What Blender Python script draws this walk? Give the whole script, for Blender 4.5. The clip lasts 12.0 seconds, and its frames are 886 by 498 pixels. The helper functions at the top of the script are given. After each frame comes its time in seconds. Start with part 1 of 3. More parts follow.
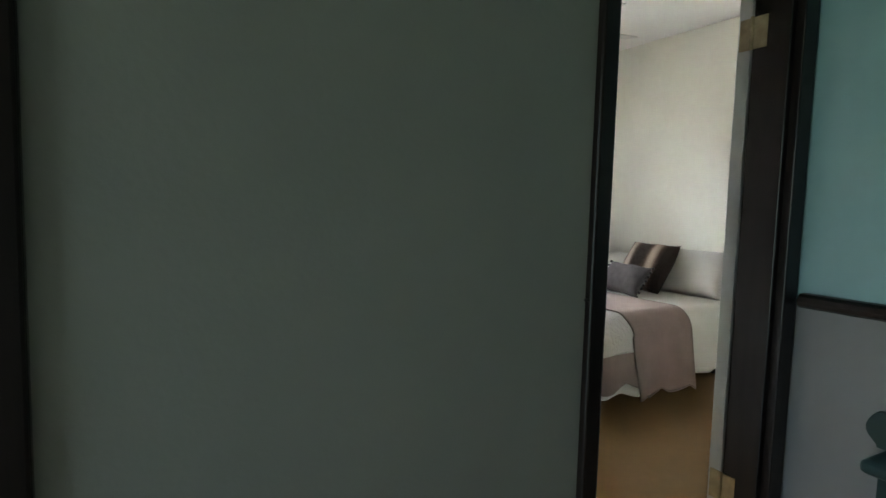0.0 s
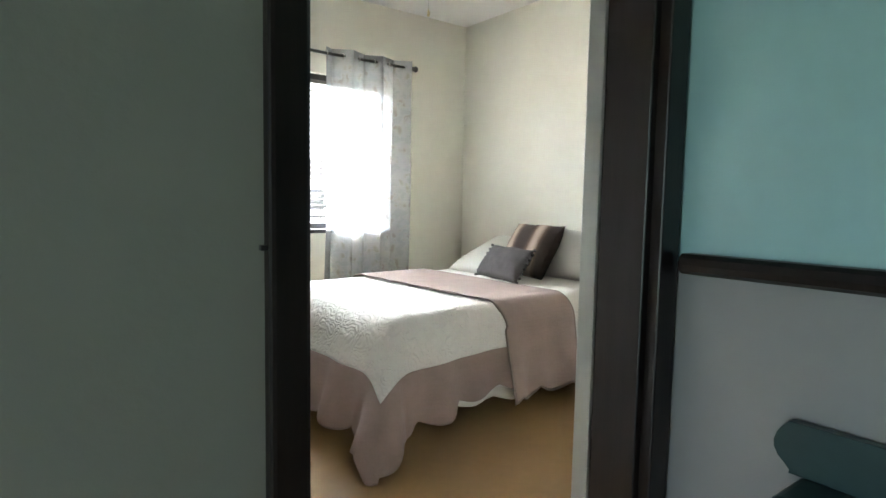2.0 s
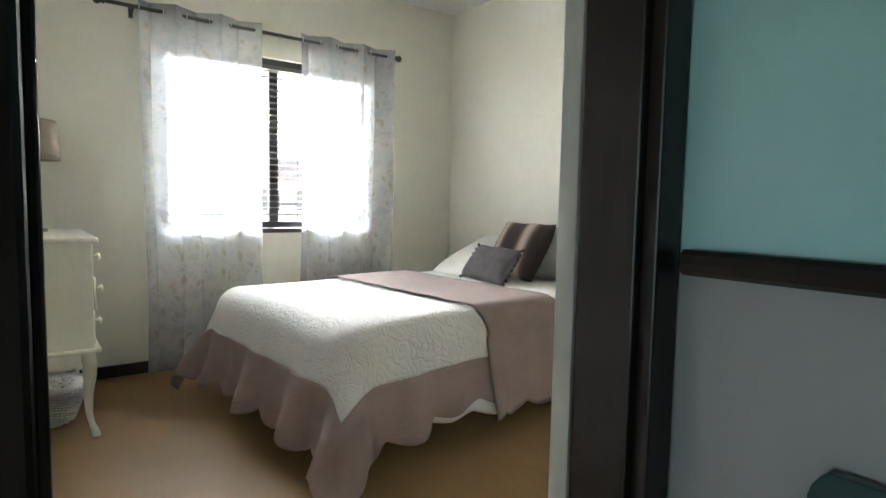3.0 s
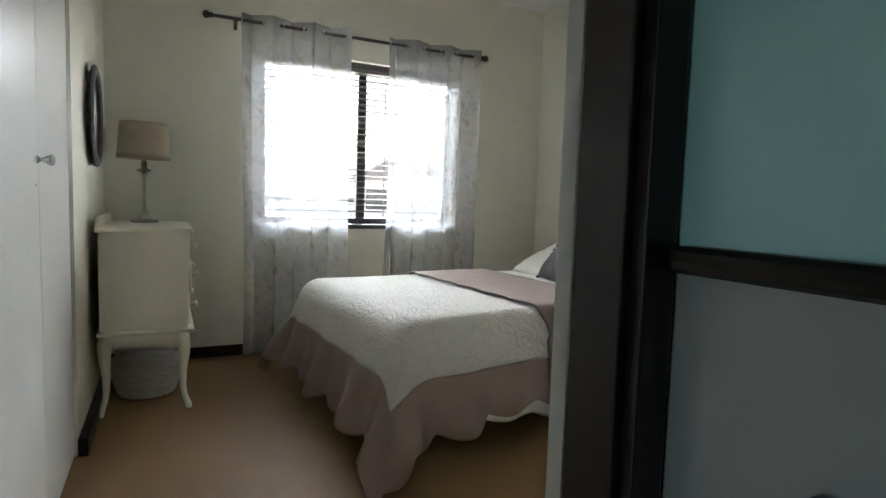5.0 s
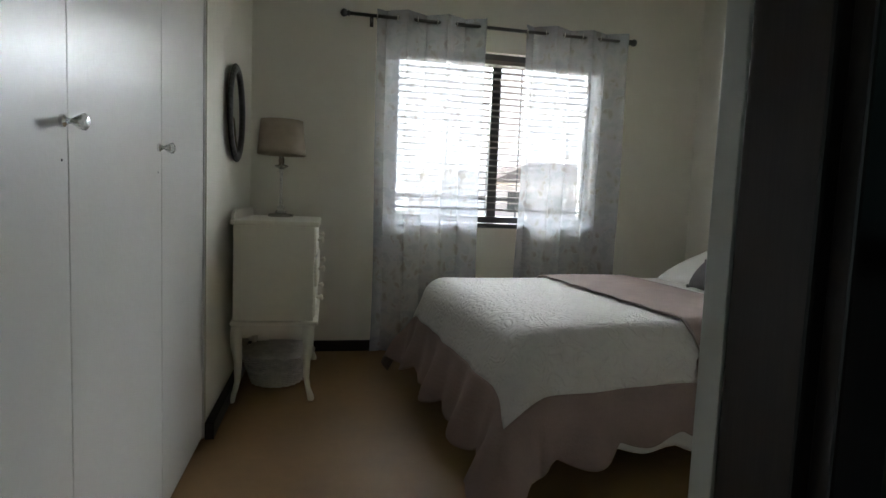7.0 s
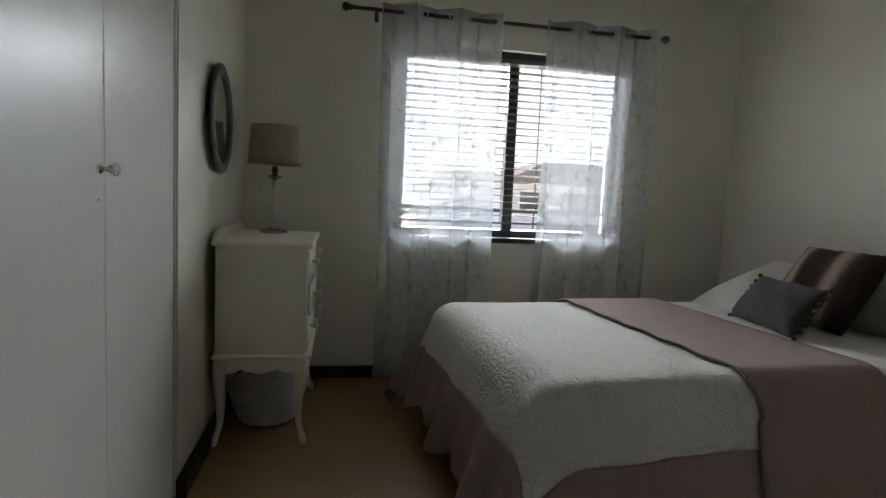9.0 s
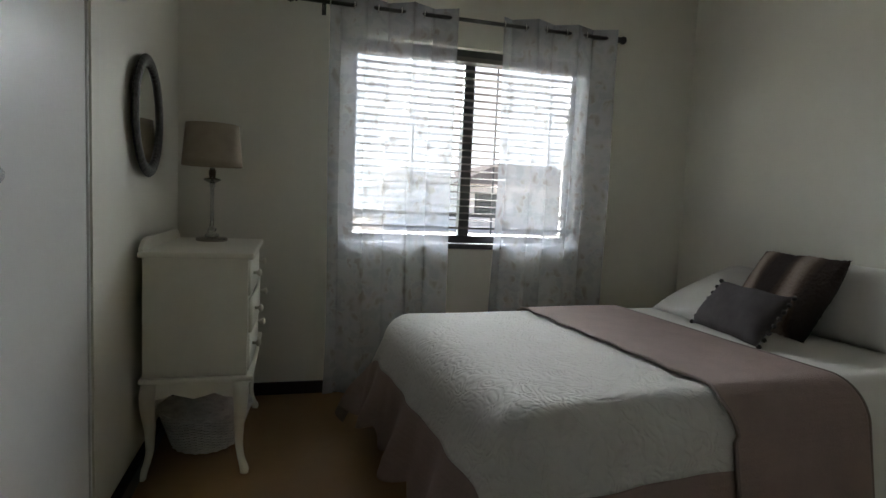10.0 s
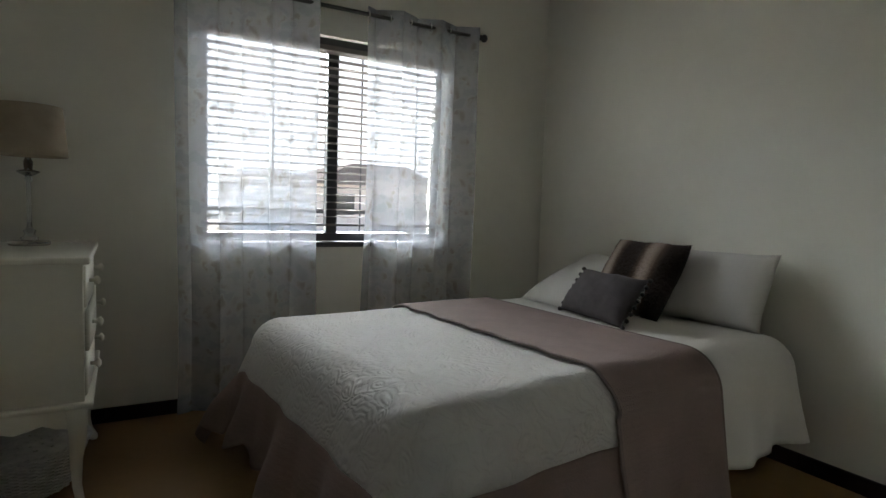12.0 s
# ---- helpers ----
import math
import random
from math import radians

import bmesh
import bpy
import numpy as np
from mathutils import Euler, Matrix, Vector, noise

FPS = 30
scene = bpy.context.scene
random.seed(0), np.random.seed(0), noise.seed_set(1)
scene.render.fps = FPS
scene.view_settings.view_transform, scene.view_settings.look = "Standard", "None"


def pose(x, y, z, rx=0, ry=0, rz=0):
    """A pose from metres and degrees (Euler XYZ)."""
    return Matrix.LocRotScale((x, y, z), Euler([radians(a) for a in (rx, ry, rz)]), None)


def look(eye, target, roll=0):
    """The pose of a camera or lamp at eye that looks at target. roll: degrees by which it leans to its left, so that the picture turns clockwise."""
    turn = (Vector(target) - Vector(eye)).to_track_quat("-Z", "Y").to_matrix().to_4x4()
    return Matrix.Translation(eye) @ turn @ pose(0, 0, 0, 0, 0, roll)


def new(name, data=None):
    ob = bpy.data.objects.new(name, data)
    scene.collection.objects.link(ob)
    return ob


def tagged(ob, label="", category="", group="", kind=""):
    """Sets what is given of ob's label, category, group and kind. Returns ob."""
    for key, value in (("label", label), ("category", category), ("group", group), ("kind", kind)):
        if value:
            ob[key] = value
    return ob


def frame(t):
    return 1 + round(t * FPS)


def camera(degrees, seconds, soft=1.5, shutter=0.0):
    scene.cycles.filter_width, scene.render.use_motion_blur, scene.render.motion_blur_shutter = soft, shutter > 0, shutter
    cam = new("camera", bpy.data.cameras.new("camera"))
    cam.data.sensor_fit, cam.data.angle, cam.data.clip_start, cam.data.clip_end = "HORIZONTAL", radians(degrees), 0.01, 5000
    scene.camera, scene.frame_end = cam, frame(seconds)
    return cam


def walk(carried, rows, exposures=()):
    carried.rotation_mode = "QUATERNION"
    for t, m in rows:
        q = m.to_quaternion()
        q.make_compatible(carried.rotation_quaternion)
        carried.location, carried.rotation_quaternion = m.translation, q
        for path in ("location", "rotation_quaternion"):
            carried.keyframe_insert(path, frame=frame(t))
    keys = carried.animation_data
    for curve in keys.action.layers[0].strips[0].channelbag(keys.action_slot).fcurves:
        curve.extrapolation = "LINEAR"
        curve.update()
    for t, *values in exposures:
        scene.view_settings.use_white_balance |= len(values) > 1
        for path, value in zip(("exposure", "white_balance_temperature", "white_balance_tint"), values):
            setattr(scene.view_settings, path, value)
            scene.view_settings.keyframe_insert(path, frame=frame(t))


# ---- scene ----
cam = camera(76.0, 12.0)
PATH = [
    (0, (0.254, -0.072, 1.303), (1.201, 1.681, 1.132), 1.5),
    (0.5, (0.419, -0.036, 1.294), (1.491, 1.643, 1.118), 1.3),
    (1, (0.572, 0.061, 1.2), (1.726, 1.685, 1.03), 0.9),
    (1.5, (0.761, 0.181, 1.149), (1.952, 1.78, 0.98), 1.0),
    (2, (0.911, 0.267, 1.145), (2.109, 1.86, 0.98), 1.1),
    (2.5, (1.062, 0.383, 1.137), (2.268, 1.97, 0.972), 0.9),
    (3, (1.163, 0.418, 1.112), (2.364, 2.009, 0.954), 1.1),
    (5, (1.336, 0.294, 1.1), (2.213, 2.084, 0.937), 1.8),
    (5.5, (1.374, 0.331, 1.084), (2.112, 2.183, 0.917), 2.0),
    (6, (1.426, 0.365, 1.075), (2.022, 2.267, 0.907), 2.2),
    (6.5, (1.453, 0.4, 1.075), (1.934, 2.333, 0.9), 2.5),
    (7, (1.49, 0.478, 1.064), (1.897, 2.429, 0.895), 2.3),
    (9, (1.563, 0.833, 1.156), (1.931, 2.791, 0.979), 2.6),
    (9.5, (1.587, 0.937, 1.181), (1.998, 2.887, 1.006), 2.4),
    (10, (1.599, 1.003, 1.175), (2.121, 2.926, 1.008), 2.5),
    (10.5, (1.578, 1.087, 1.157), (2.274, 2.956, 1.002), 2.2),
    (11, (1.562, 1.117, 1.162), (2.38, 2.935, 1.002), 2.2),
    (11.5, (1.533, 1.141, 1.137), (2.463, 2.905, 0.989), 1.9),
    (12, (1.548, 1.131, 1.138), (2.539, 2.863, 0.993), 1.8),
]
EXPOSURES = [(0, 2.5), (1.0, 3.05), (1.6, 3.25), (2.5, 3.2), (3.2, 2.8), (5.0, 2.1), (7.0, 1.32), (9.0, 0.98), (12.0, 0.9)]
walk(cam, [(t, look(eye, target, roll)) for t, eye, target, roll in PATH], EXPOSURES)

# ---- world and sun ----
world = bpy.data.worlds.new("sky")
scene.world = world
world.use_nodes = True
wn = world.node_tree
sky = wn.nodes.new("ShaderNodeTexSky")
sky.sky_type = "NISHITA"
sky.sun_disc = False
SUN_EL, SUN_AZ = radians(74), radians(14)
sky.sun_elevation, sky.sun_rotation = SUN_EL, SUN_AZ
wn.links.new(sky.outputs[0], wn.nodes["Background"].inputs[0])
wn.nodes["Background"].inputs[1].default_value = 0.15
sun_data = bpy.data.lights.new("sun", "SUN")
sun_data.energy, sun_data.angle, sun_data.color = 4.0, radians(0.5), (1, 0.95, 0.88)
sun = new("sun", sun_data)
sun_dir = Vector((math.sin(SUN_AZ) * math.cos(SUN_EL), math.cos(SUN_AZ) * math.cos(SUN_EL), math.sin(SUN_EL)))
sun.matrix_world = look(sun_dir * 20, (0, 0, 0))

# added area lamp outside the bedroom window, standing in for the high sky
high_data = bpy.data.lights.new("high_sky_fill", "AREA")
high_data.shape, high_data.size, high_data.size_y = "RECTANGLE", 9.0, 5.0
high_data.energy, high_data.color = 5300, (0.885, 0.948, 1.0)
high_light = new("high_sky_fill", high_data)
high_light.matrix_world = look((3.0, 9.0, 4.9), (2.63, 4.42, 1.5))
# added fill lamp in the made-up opening at the hall's end
hall_fill_data = bpy.data.lights.new("hall_fill", "AREA")
hall_fill_data.shape, hall_fill_data.size, hall_fill_data.size_y = "RECTANGLE", 0.96, 1.4
hall_fill_data.energy, hall_fill_data.color = 2.4, (0.62, 0.82, 1.0)
hall_fill_light = new("hall_fill", hall_fill_data)
hall_fill_light.matrix_world = look((-2.36, 0.1, 0.8), (2.0, 0.1, 0.8))


# ---- materials ----
def mat(name, base, rough=0.6, metal=0.0, vary=0.12, scale=6.0, bump=0.0, bump_scale=60.0, coat=0.0, second=None, stretch=(1, 1, 1), spec=0.5):
    """Principled surface whose colour varies at two scales, with fine relief."""
    m = bpy.data.materials.new(name)
    m.use_nodes = True
    nt = m.node_tree
    b = nt.nodes["Principled BSDF"]
    b.inputs["Roughness"].default_value = rough
    b.inputs["Metallic"].default_value = metal
    b.inputs["Coat Weight"].default_value = coat
    b.inputs["Specular IOR Level"].default_value = spec
    tc = nt.nodes.new("ShaderNodeTexCoord")
    mp = nt.nodes.new("ShaderNodeMapping")
    mp.inputs["Scale"].default_value = stretch
    nt.links.new(tc.outputs["Object"], mp.inputs[0])
    n1 = nt.nodes.new("ShaderNodeTexNoise")
    n1.inputs["Scale"].default_value, n1.inputs["Detail"].default_value = scale, 6
    n2 = nt.nodes.new("ShaderNodeTexNoise")
    n2.inputs["Scale"].default_value, n2.inputs["Detail"].default_value = scale * 9, 3
    for n in (n1, n2):
        nt.links.new(mp.outputs[0], n.inputs["Vector"])
    add = nt.nodes.new("ShaderNodeMath")
    add.operation = "MULTIPLY_ADD"
    add.inputs[1].default_value = 0.35
    nt.links.new(n2.outputs[0], add.inputs[0])
    nt.links.new(n1.outputs[0], add.inputs[2])
    ramp = nt.nodes.new("ShaderNodeValToRGB")
    ramp.color_ramp.elements[0].position, ramp.color_ramp.elements[1].position = 0.4, 0.95
    lo = second or tuple(c * (1 - vary) for c in base)
    hi = base if second else tuple(min(1, c * (1 + vary * 0.5)) for c in base)
    ramp.color_ramp.elements[0].color = (*lo, 1)
    ramp.color_ramp.elements[1].color = (*hi, 1)
    nt.links.new(add.outputs[0], ramp.inputs[0])
    nt.links.new(ramp.outputs[0], b.inputs["Base Color"])
    if bump:
        n3 = nt.nodes.new("ShaderNodeTexNoise")
        n3.inputs["Scale"].default_value, n3.inputs["Detail"].default_value = bump_scale, 4
        nt.links.new(mp.outputs[0], n3.inputs["Vector"])
        bp = nt.nodes.new("ShaderNodeBump")
        bp.inputs["Strength"].default_value, bp.inputs["Distance"].default_value = bump, 0.01
        nt.links.new(n3.outputs[0], bp.inputs["Height"])
        nt.links.new(bp.outputs[0], b.inputs["Normal"])
    return m


M = {
    "cream": mat("cream_wall_paint", (0.735, 0.713, 0.618), 0.55, vary=0.05, scale=1.5, bump=0.06, bump_scale=90),
    "ceiling": mat("white_ceiling_paint", (0.82, 0.81, 0.78), 0.8, vary=0.04, scale=2),
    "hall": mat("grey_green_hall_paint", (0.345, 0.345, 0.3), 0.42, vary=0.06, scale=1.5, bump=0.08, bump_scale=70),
    "teal": mat("teal_gloss_paint", (0.36, 0.57, 0.58), 0.25, vary=0.08, scale=2, bump=0.05, bump_scale=50),
    # dado: off-white taken down to grey, shade put into the base colour
    "dado": mat("shade_darkened_dado_paint", (0.285, 0.28, 0.275), 0.35, vary=0.05, scale=2, bump=0.05, bump_scale=60),
    "dark_wood": mat("dark_varnished_wood", (0.016, 0.01, 0.008), 0.36, vary=0.45, scale=5, stretch=(6, 6, 0.5), bump=0.03, bump_scale=30, coat=0.05, spec=0.3),
    "floor": mat("tan_vinyl_floor", (0.25, 0.15, 0.064), 0.62, vary=0.16, scale=2.2, bump=0.05, bump_scale=120, spec=0.3),
    "hall_floor": mat("brown_hall_floor", (0.2, 0.12, 0.06), 0.35, vary=0.2, scale=3),
    "white_gloss": mat("white_gloss_enamel", (0.65, 0.64, 0.61), 0.31, vary=0.05, scale=2, bump=0.07, bump_scale=70, spec=0.32),
    "chest": mat("cream_furniture_paint", (0.74, 0.715, 0.6), 0.33, vary=0.07, scale=4, bump=0.04),
    "door": mat("grey_white_door_paint", (0.55, 0.56, 0.54), 0.4, vary=0.06, scale=5),
    "brass": mat("dull_brass", (0.45, 0.38, 0.24), 0.38, metal=0.9, vary=0.3, scale=30),
    "chrome": mat("chrome", (0.75, 0.75, 0.76), 0.12, metal=1.0, vary=0.06, scale=20),
    "nickel": mat("polished_nickel", (0.42, 0.41, 0.4), 0.14, metal=1.0, vary=0.2, scale=25),
    "black_rod": mat("black_painted_metal", (0.02, 0.018, 0.018), 0.35, vary=0.3, scale=30),
    "alu": mat("dark_bronze_aluminium", (0.03, 0.028, 0.03), 0.35, vary=0.2, scale=20),
    "slat": mat("brown_blind_slat", (0.12, 0.105, 0.095), 0.55, vary=0.12, scale=10),
    "bars": mat("dark_iron_bar", (0.03, 0.028, 0.028), 0.5, vary=0.2, scale=20),
    "shade": mat("beige_lampshade_linen", (0.36, 0.3, 0.22), 0.85, vary=0.12, scale=20, bump=0.15, bump_scale=300),
    "wicker": mat("whitewashed_wicker", (0.76, 0.74, 0.69), 0.7, vary=0.25, scale=25, bump=0.2, bump_scale=90),
    "mirror_frame": mat("dark_carved_wood", (0.045, 0.04, 0.035), 0.4, vary=0.5, scale=30, bump=0.5, bump_scale=80),
    "green": mat("dark_green_paint", (0.03, 0.06, 0.06), 0.3, vary=0.2, scale=5, bump=0.05),
    "mauve": mat("mauve_quilt_cotton", (0.228, 0.165, 0.143), 0.9, vary=0.14, scale=8, bump=0.3, bump_scale=160),
    "piping": mat("dark_mauve_piping", (0.17, 0.13, 0.115), 0.9, vary=0.15, scale=20),
    "quilt": mat("white_quilted_cotton", (0.51, 0.495, 0.46), 0.85, vary=0.06, scale=5, bump=0.2, bump_scale=70),
    "sheet": mat("white_bed_linen", (0.56, 0.54, 0.495), 0.88, vary=0.05, scale=6, bump=0.2, bump_scale=12),
    "grey_velvet": mat("charcoal_velvet", (0.068, 0.06, 0.06), 0.95, spec=0.2, vary=0.3, scale=18, bump=0.3, bump_scale=200),
    "bed_base": mat("dark_bed_base", (0.05, 0.035, 0.028), 0.6, vary=0.2, scale=8),
    "fan": mat("white_fan_plastic", (0.62, 0.61, 0.59), 0.4, vary=0.05, scale=6),
    "ivory": mat("ivory_plastic", (0.62, 0.52, 0.28), 0.4, vary=0.1, scale=30),
    "plaster": mat("outside_plaster", (0.55, 0.48, 0.4), 0.8, vary=0.1, scale=2),
    "house": mat("peach_house_wall", (0.7, 0.62, 0.57), 0.85, vary=0.1, scale=1),
    "pale_wall": mat("pale_plaster", (0.8, 0.8, 0.8), 0.85, vary=0.06, scale=1),
    "tiles": mat("grey_roof_tiles", (0.18, 0.15, 0.14), 0.8, vary=0.3, scale=3),
    "grass": mat("lawn", (0.06, 0.1, 0.03), 0.9, vary=0.4, scale=2, bump=0.4, bump_scale=80),
    "paving": mat("pale_paving", (0.5, 0.46, 0.4), 0.8, vary=0.15, scale=3),
    "leaf": mat("shrub_leaf", (0.05, 0.09, 0.03), 0.6, vary=0.4, scale=9),
}


def glass_mat(name, tint=(1, 1, 1), gloss=0.06):
    m = bpy.data.materials.new(name)
    m.use_nodes = True
    nt = m.node_tree
    nt.nodes.remove(nt.nodes["Principled BSDF"])
    tr = nt.nodes.new("ShaderNodeBsdfTransparent")
    tr.inputs[0].default_value = (*tint, 1)
    gl = nt.nodes.new("ShaderNodeBsdfGlossy")
    gl.inputs["Roughness"].default_value = 0.02
    mix = nt.nodes.new("ShaderNodeMixShader")
    mix.inputs[0].default_value = gloss
    nt.links.new(tr.outputs[0], mix.inputs[1])
    nt.links.new(gl.outputs[0], mix.inputs[2])
    nt.links.new(mix.outputs[0], nt.nodes["Material Output"].inputs[0])
    return m


def crystal_mat():
    m = bpy.data.materials.new("cut_crystal")
    m.use_nodes = True
    b = m.node_tree.nodes["Principled BSDF"]
    b.inputs["Base Color"].default_value = (0.9, 0.92, 0.93, 1)
    b.inputs["Transmission Weight"].default_value = 0.85
    b.inputs["Roughness"].default_value = 0.05
    b.inputs["IOR"].default_value = 1.5
    return m


def sheer_mat():
    """Sheer voile: see-through weave, light-scattering threads, woven grey floral sprigs."""
    m = bpy.data.materials.new("sheer_floral_voile")
    m.use_nodes = True
    nt = m.node_tree
    nt.nodes.remove(nt.nodes["Principled BSDF"])
    tc = nt.nodes.new("ShaderNodeTexCoord")
    mp = nt.nodes.new("ShaderNodeMapping")
    mp.inputs["Scale"].default_value = (1, 0.15, 1)
    nt.links.new(tc.outputs["Object"], mp.inputs[0])
    warp = nt.nodes.new("ShaderNodeTexNoise")
    warp.inputs["Scale"].default_value = 7
    mixv = nt.nodes.new("ShaderNodeMixRGB")
    mixv.inputs[0].default_value = 0.12
    nt.links.new(mp.outputs[0], warp.inputs["Vector"])
    nt.links.new(mp.outputs[0], mixv.inputs[1])
    nt.links.new(warp.outputs["Color"], mixv.inputs[2])
    v = nt.nodes.new("ShaderNodeTexVoronoi")
    v.inputs["Scale"].default_value = 21
    leaf = nt.nodes.new("ShaderNodeMapping")
    leaf.inputs["Rotation"].default_value = (0, 0.6, 0)
    leaf.inputs["Scale"].default_value = (1.0, 1.0, 0.5)
    nt.links.new(mixv.outputs[0], leaf.inputs[0])
    nt.links.new(leaf.outputs[0], v.inputs["Vector"])
    n = nt.nodes.new("ShaderNodeTexNoise")
    n.inputs["Scale"].default_value, n.inputs["Detail"].default_value = 13, 6
    nt.links.new(mp.outputs[0], n.inputs["Vector"])
    r1 = nt.nodes.new("ShaderNodeValToRGB")
    r1.color_ramp.elements[0].position, r1.color_ramp.elements[1].position = 0.2, 0.62
    r1.color_ramp.elements[0].color, r1.color_ramp.elements[1].color = (1, 1, 1, 1), (0, 0, 0, 1)
    r2 = nt.nodes.new("ShaderNodeValToRGB")
    r2.color_ramp.elements[0].position, r2.color_ramp.elements[1].position = 0.42, 0.52
    nt.links.new(v.outputs["Distance"], r1.inputs[0])
    nt.links.new(n.outputs[0], r2.inputs[0])
    mul = nt.nodes.new("ShaderNodeMath")
    mul.operation = "MULTIPLY"
    wash = nt.nodes.new("ShaderNodeMath")
    wash.operation = "MULTIPLY_ADD"
    wash.inputs[1].default_value, wash.inputs[2].default_value = 0.6, 0.32
    nt.links.new(r1.outputs[0], wash.inputs[0])
    nt.links.new(wash.outputs[0], mul.inputs[0])
    nt.links.new(r2.outputs[0], mul.inputs[1])
    col = nt.nodes.new("ShaderNodeMixRGB")
    col.inputs[1].default_value, col.inputs[2].default_value = (0.74, 0.775, 0.84, 1), (0.25, 0.23, 0.22, 1)
    nt.links.new(mul.outputs[0], col.inputs[0])
    df = nt.nodes.new("ShaderNodeBsdfDiffuse")
    tl = nt.nodes.new("ShaderNodeBsdfTranslucent")
    tp = nt.nodes.new("ShaderNodeBsdfTransparent")
    nt.links.new(col.outputs[0], df.inputs[0])
    nt.links.new(col.outputs[0], tl.inputs[0])
    thread = nt.nodes.new("ShaderNodeMixShader")
    thread.inputs[0].default_value = 0.34
    nt.links.new(df.outputs[0], thread.inputs[1])
    nt.links.new(tl.outputs[0], thread.inputs[2])
    dens = nt.nodes.new("ShaderNodeMath")
    dens.operation = "MULTIPLY_ADD"
    dens.inputs[1].default_value, dens.inputs[2].default_value = 0.42, 0.3
    nt.links.new(mul.outputs[0], dens.inputs[0])
    out = nt.nodes.new("ShaderNodeMixShader")
    nt.links.new(dens.outputs[0], out.inputs[0])
    nt.links.new(tp.outputs[0], out.inputs[1])
    nt.links.new(thread.outputs[0], out.inputs[2])
    nt.links.new(out.outputs[0], nt.nodes["Material Output"].inputs[0])
    return m


def fur_mat():
    """Faux fur in soft bands of chocolate and beige, running up the cushion."""
    m = mat("striped_faux_fur", (0.05, 0.03, 0.022), 0.95, vary=0.3, scale=30, bump=0.8, bump_scale=220)
    nt = m.node_tree
    b = nt.nodes["Principled BSDF"]
    tc = nt.nodes.new("ShaderNodeTexCoord")
    w = nt.nodes.new("ShaderNodeTexWave")
    w.bands_direction = "X"
    w.inputs["Scale"].default_value, w.inputs["Distortion"].default_value = 1.25, 1.0
    w.inputs["Detail"].default_value, w.inputs["Phase Offset"].default_value = 3, 1.0
    nt.links.new(tc.outputs["Object"], w.inputs["Vector"])
    r = nt.nodes.new("ShaderNodeValToRGB")
    e = r.color_ramp.elements
    e[0].position, e[0].color = 0.25, (0.03, 0.018, 0.013, 1)
    e[1].position, e[1].color = 1.0, (0.4, 0.31, 0.25, 1)
    k = e.new(0.62)
    k.color = (0.09, 0.055, 0.04, 1)
    nt.links.new(w.outputs[0], r.inputs[0])
    nt.links.new(r.outputs[0], b.inputs["Base Color"])
    return m


def quilt_relief(m, kind, depth):
    """Stitched relief: swirling leaf arcs for the field, parallel echo lines for the border."""
    nt = m.node_tree
    b = nt.nodes["Principled BSDF"]
    tc = nt.nodes.new("ShaderNodeTexCoord")
    warp = nt.nodes.new("ShaderNodeTexNoise")
    warp.inputs["Scale"].default_value = 5
    nt.links.new(tc.outputs["Object"], warp.inputs["Vector"])
    mv = nt.nodes.new("ShaderNodeMixRGB")
    mv.inputs[0].default_value = 0.16
    nt.links.new(tc.outputs["Object"], mv.inputs[1])
    nt.links.new(warp.outputs["Color"], mv.inputs[2])
    if kind == "field":
        v = nt.nodes.new("ShaderNodeTexVoronoi")
        v.inputs["Scale"].default_value = 17
        nt.links.new(mv.outputs[0], v.inputs["Vector"])
        k = nt.nodes.new("ShaderNodeMath")
        k.operation = "MULTIPLY"
        k.inputs[1].default_value = 26
        nt.links.new(v.outputs["Distance"], k.inputs[0])
        sn = nt.nodes.new("ShaderNodeMath")
        sn.operation = "SINE"
        nt.links.new(k.outputs[0], sn.inputs[0])
        v2 = nt.nodes.new("ShaderNodeTexVoronoi")
        v2.feature = "DISTANCE_TO_EDGE"
        v2.inputs["Scale"].default_value = 26
        nt.links.new(mv.outputs[0], v2.inputs["Vector"])
        cl = nt.nodes.new("ShaderNodeMath")
        cl.operation = "MINIMUM"
        cl.inputs[1].default_value = 0.25
        nt.links.new(v2.outputs["Distance"], cl.inputs[0])
        ad = nt.nodes.new("ShaderNodeMath")
        ad.operation = "MULTIPLY_ADD"
        ad.inputs[1].default_value = 3.0
        nt.links.new(cl.outputs[0], ad.inputs[0])
        weak = nt.nodes.new("ShaderNodeMath")
        weak.operation = "MULTIPLY"
        weak.inputs[1].default_value = 0.3
        nt.links.new(sn.outputs[0], weak.inputs[0])
        nt.links.new(weak.outputs[0], ad.inputs[2])
        height = ad.outputs[0]
    else:
        w = nt.nodes.new("ShaderNodeTexWave")
        w.bands_direction = "Z"
        w.inputs["Scale"].default_value, w.inputs["Distortion"].default_value = 14, 5
        w.inputs["Detail Scale"].default_value = 0.6
        nt.links.new(tc.outputs["Object"], w.inputs["Vector"])
        height = w.outputs["Fac"]
    bp = nt.nodes.new("ShaderNodeBump")
    bp.inputs["Strength"].default_value, bp.inputs["Distance"].default_value = 1.0, depth
    nt.links.new(height, bp.inputs["Height"])
    if b.inputs["Normal"].links:
        nt.links.new(b.inputs["Normal"].links[0].from_socket, bp.inputs["Normal"])
    nt.links.new(bp.outputs[0], b.inputs["Normal"])


quilt_relief(M["quilt"], "field", 0.0032)
quilt_relief(M["mauve"], "border", 0.0003)
M["glass"] = glass_mat("window_glass", gloss=0.05)
M["mirror"] = mat("mirror_silver", (0.85, 0.86, 0.86), 0.03, metal=1.0, vary=0.01)
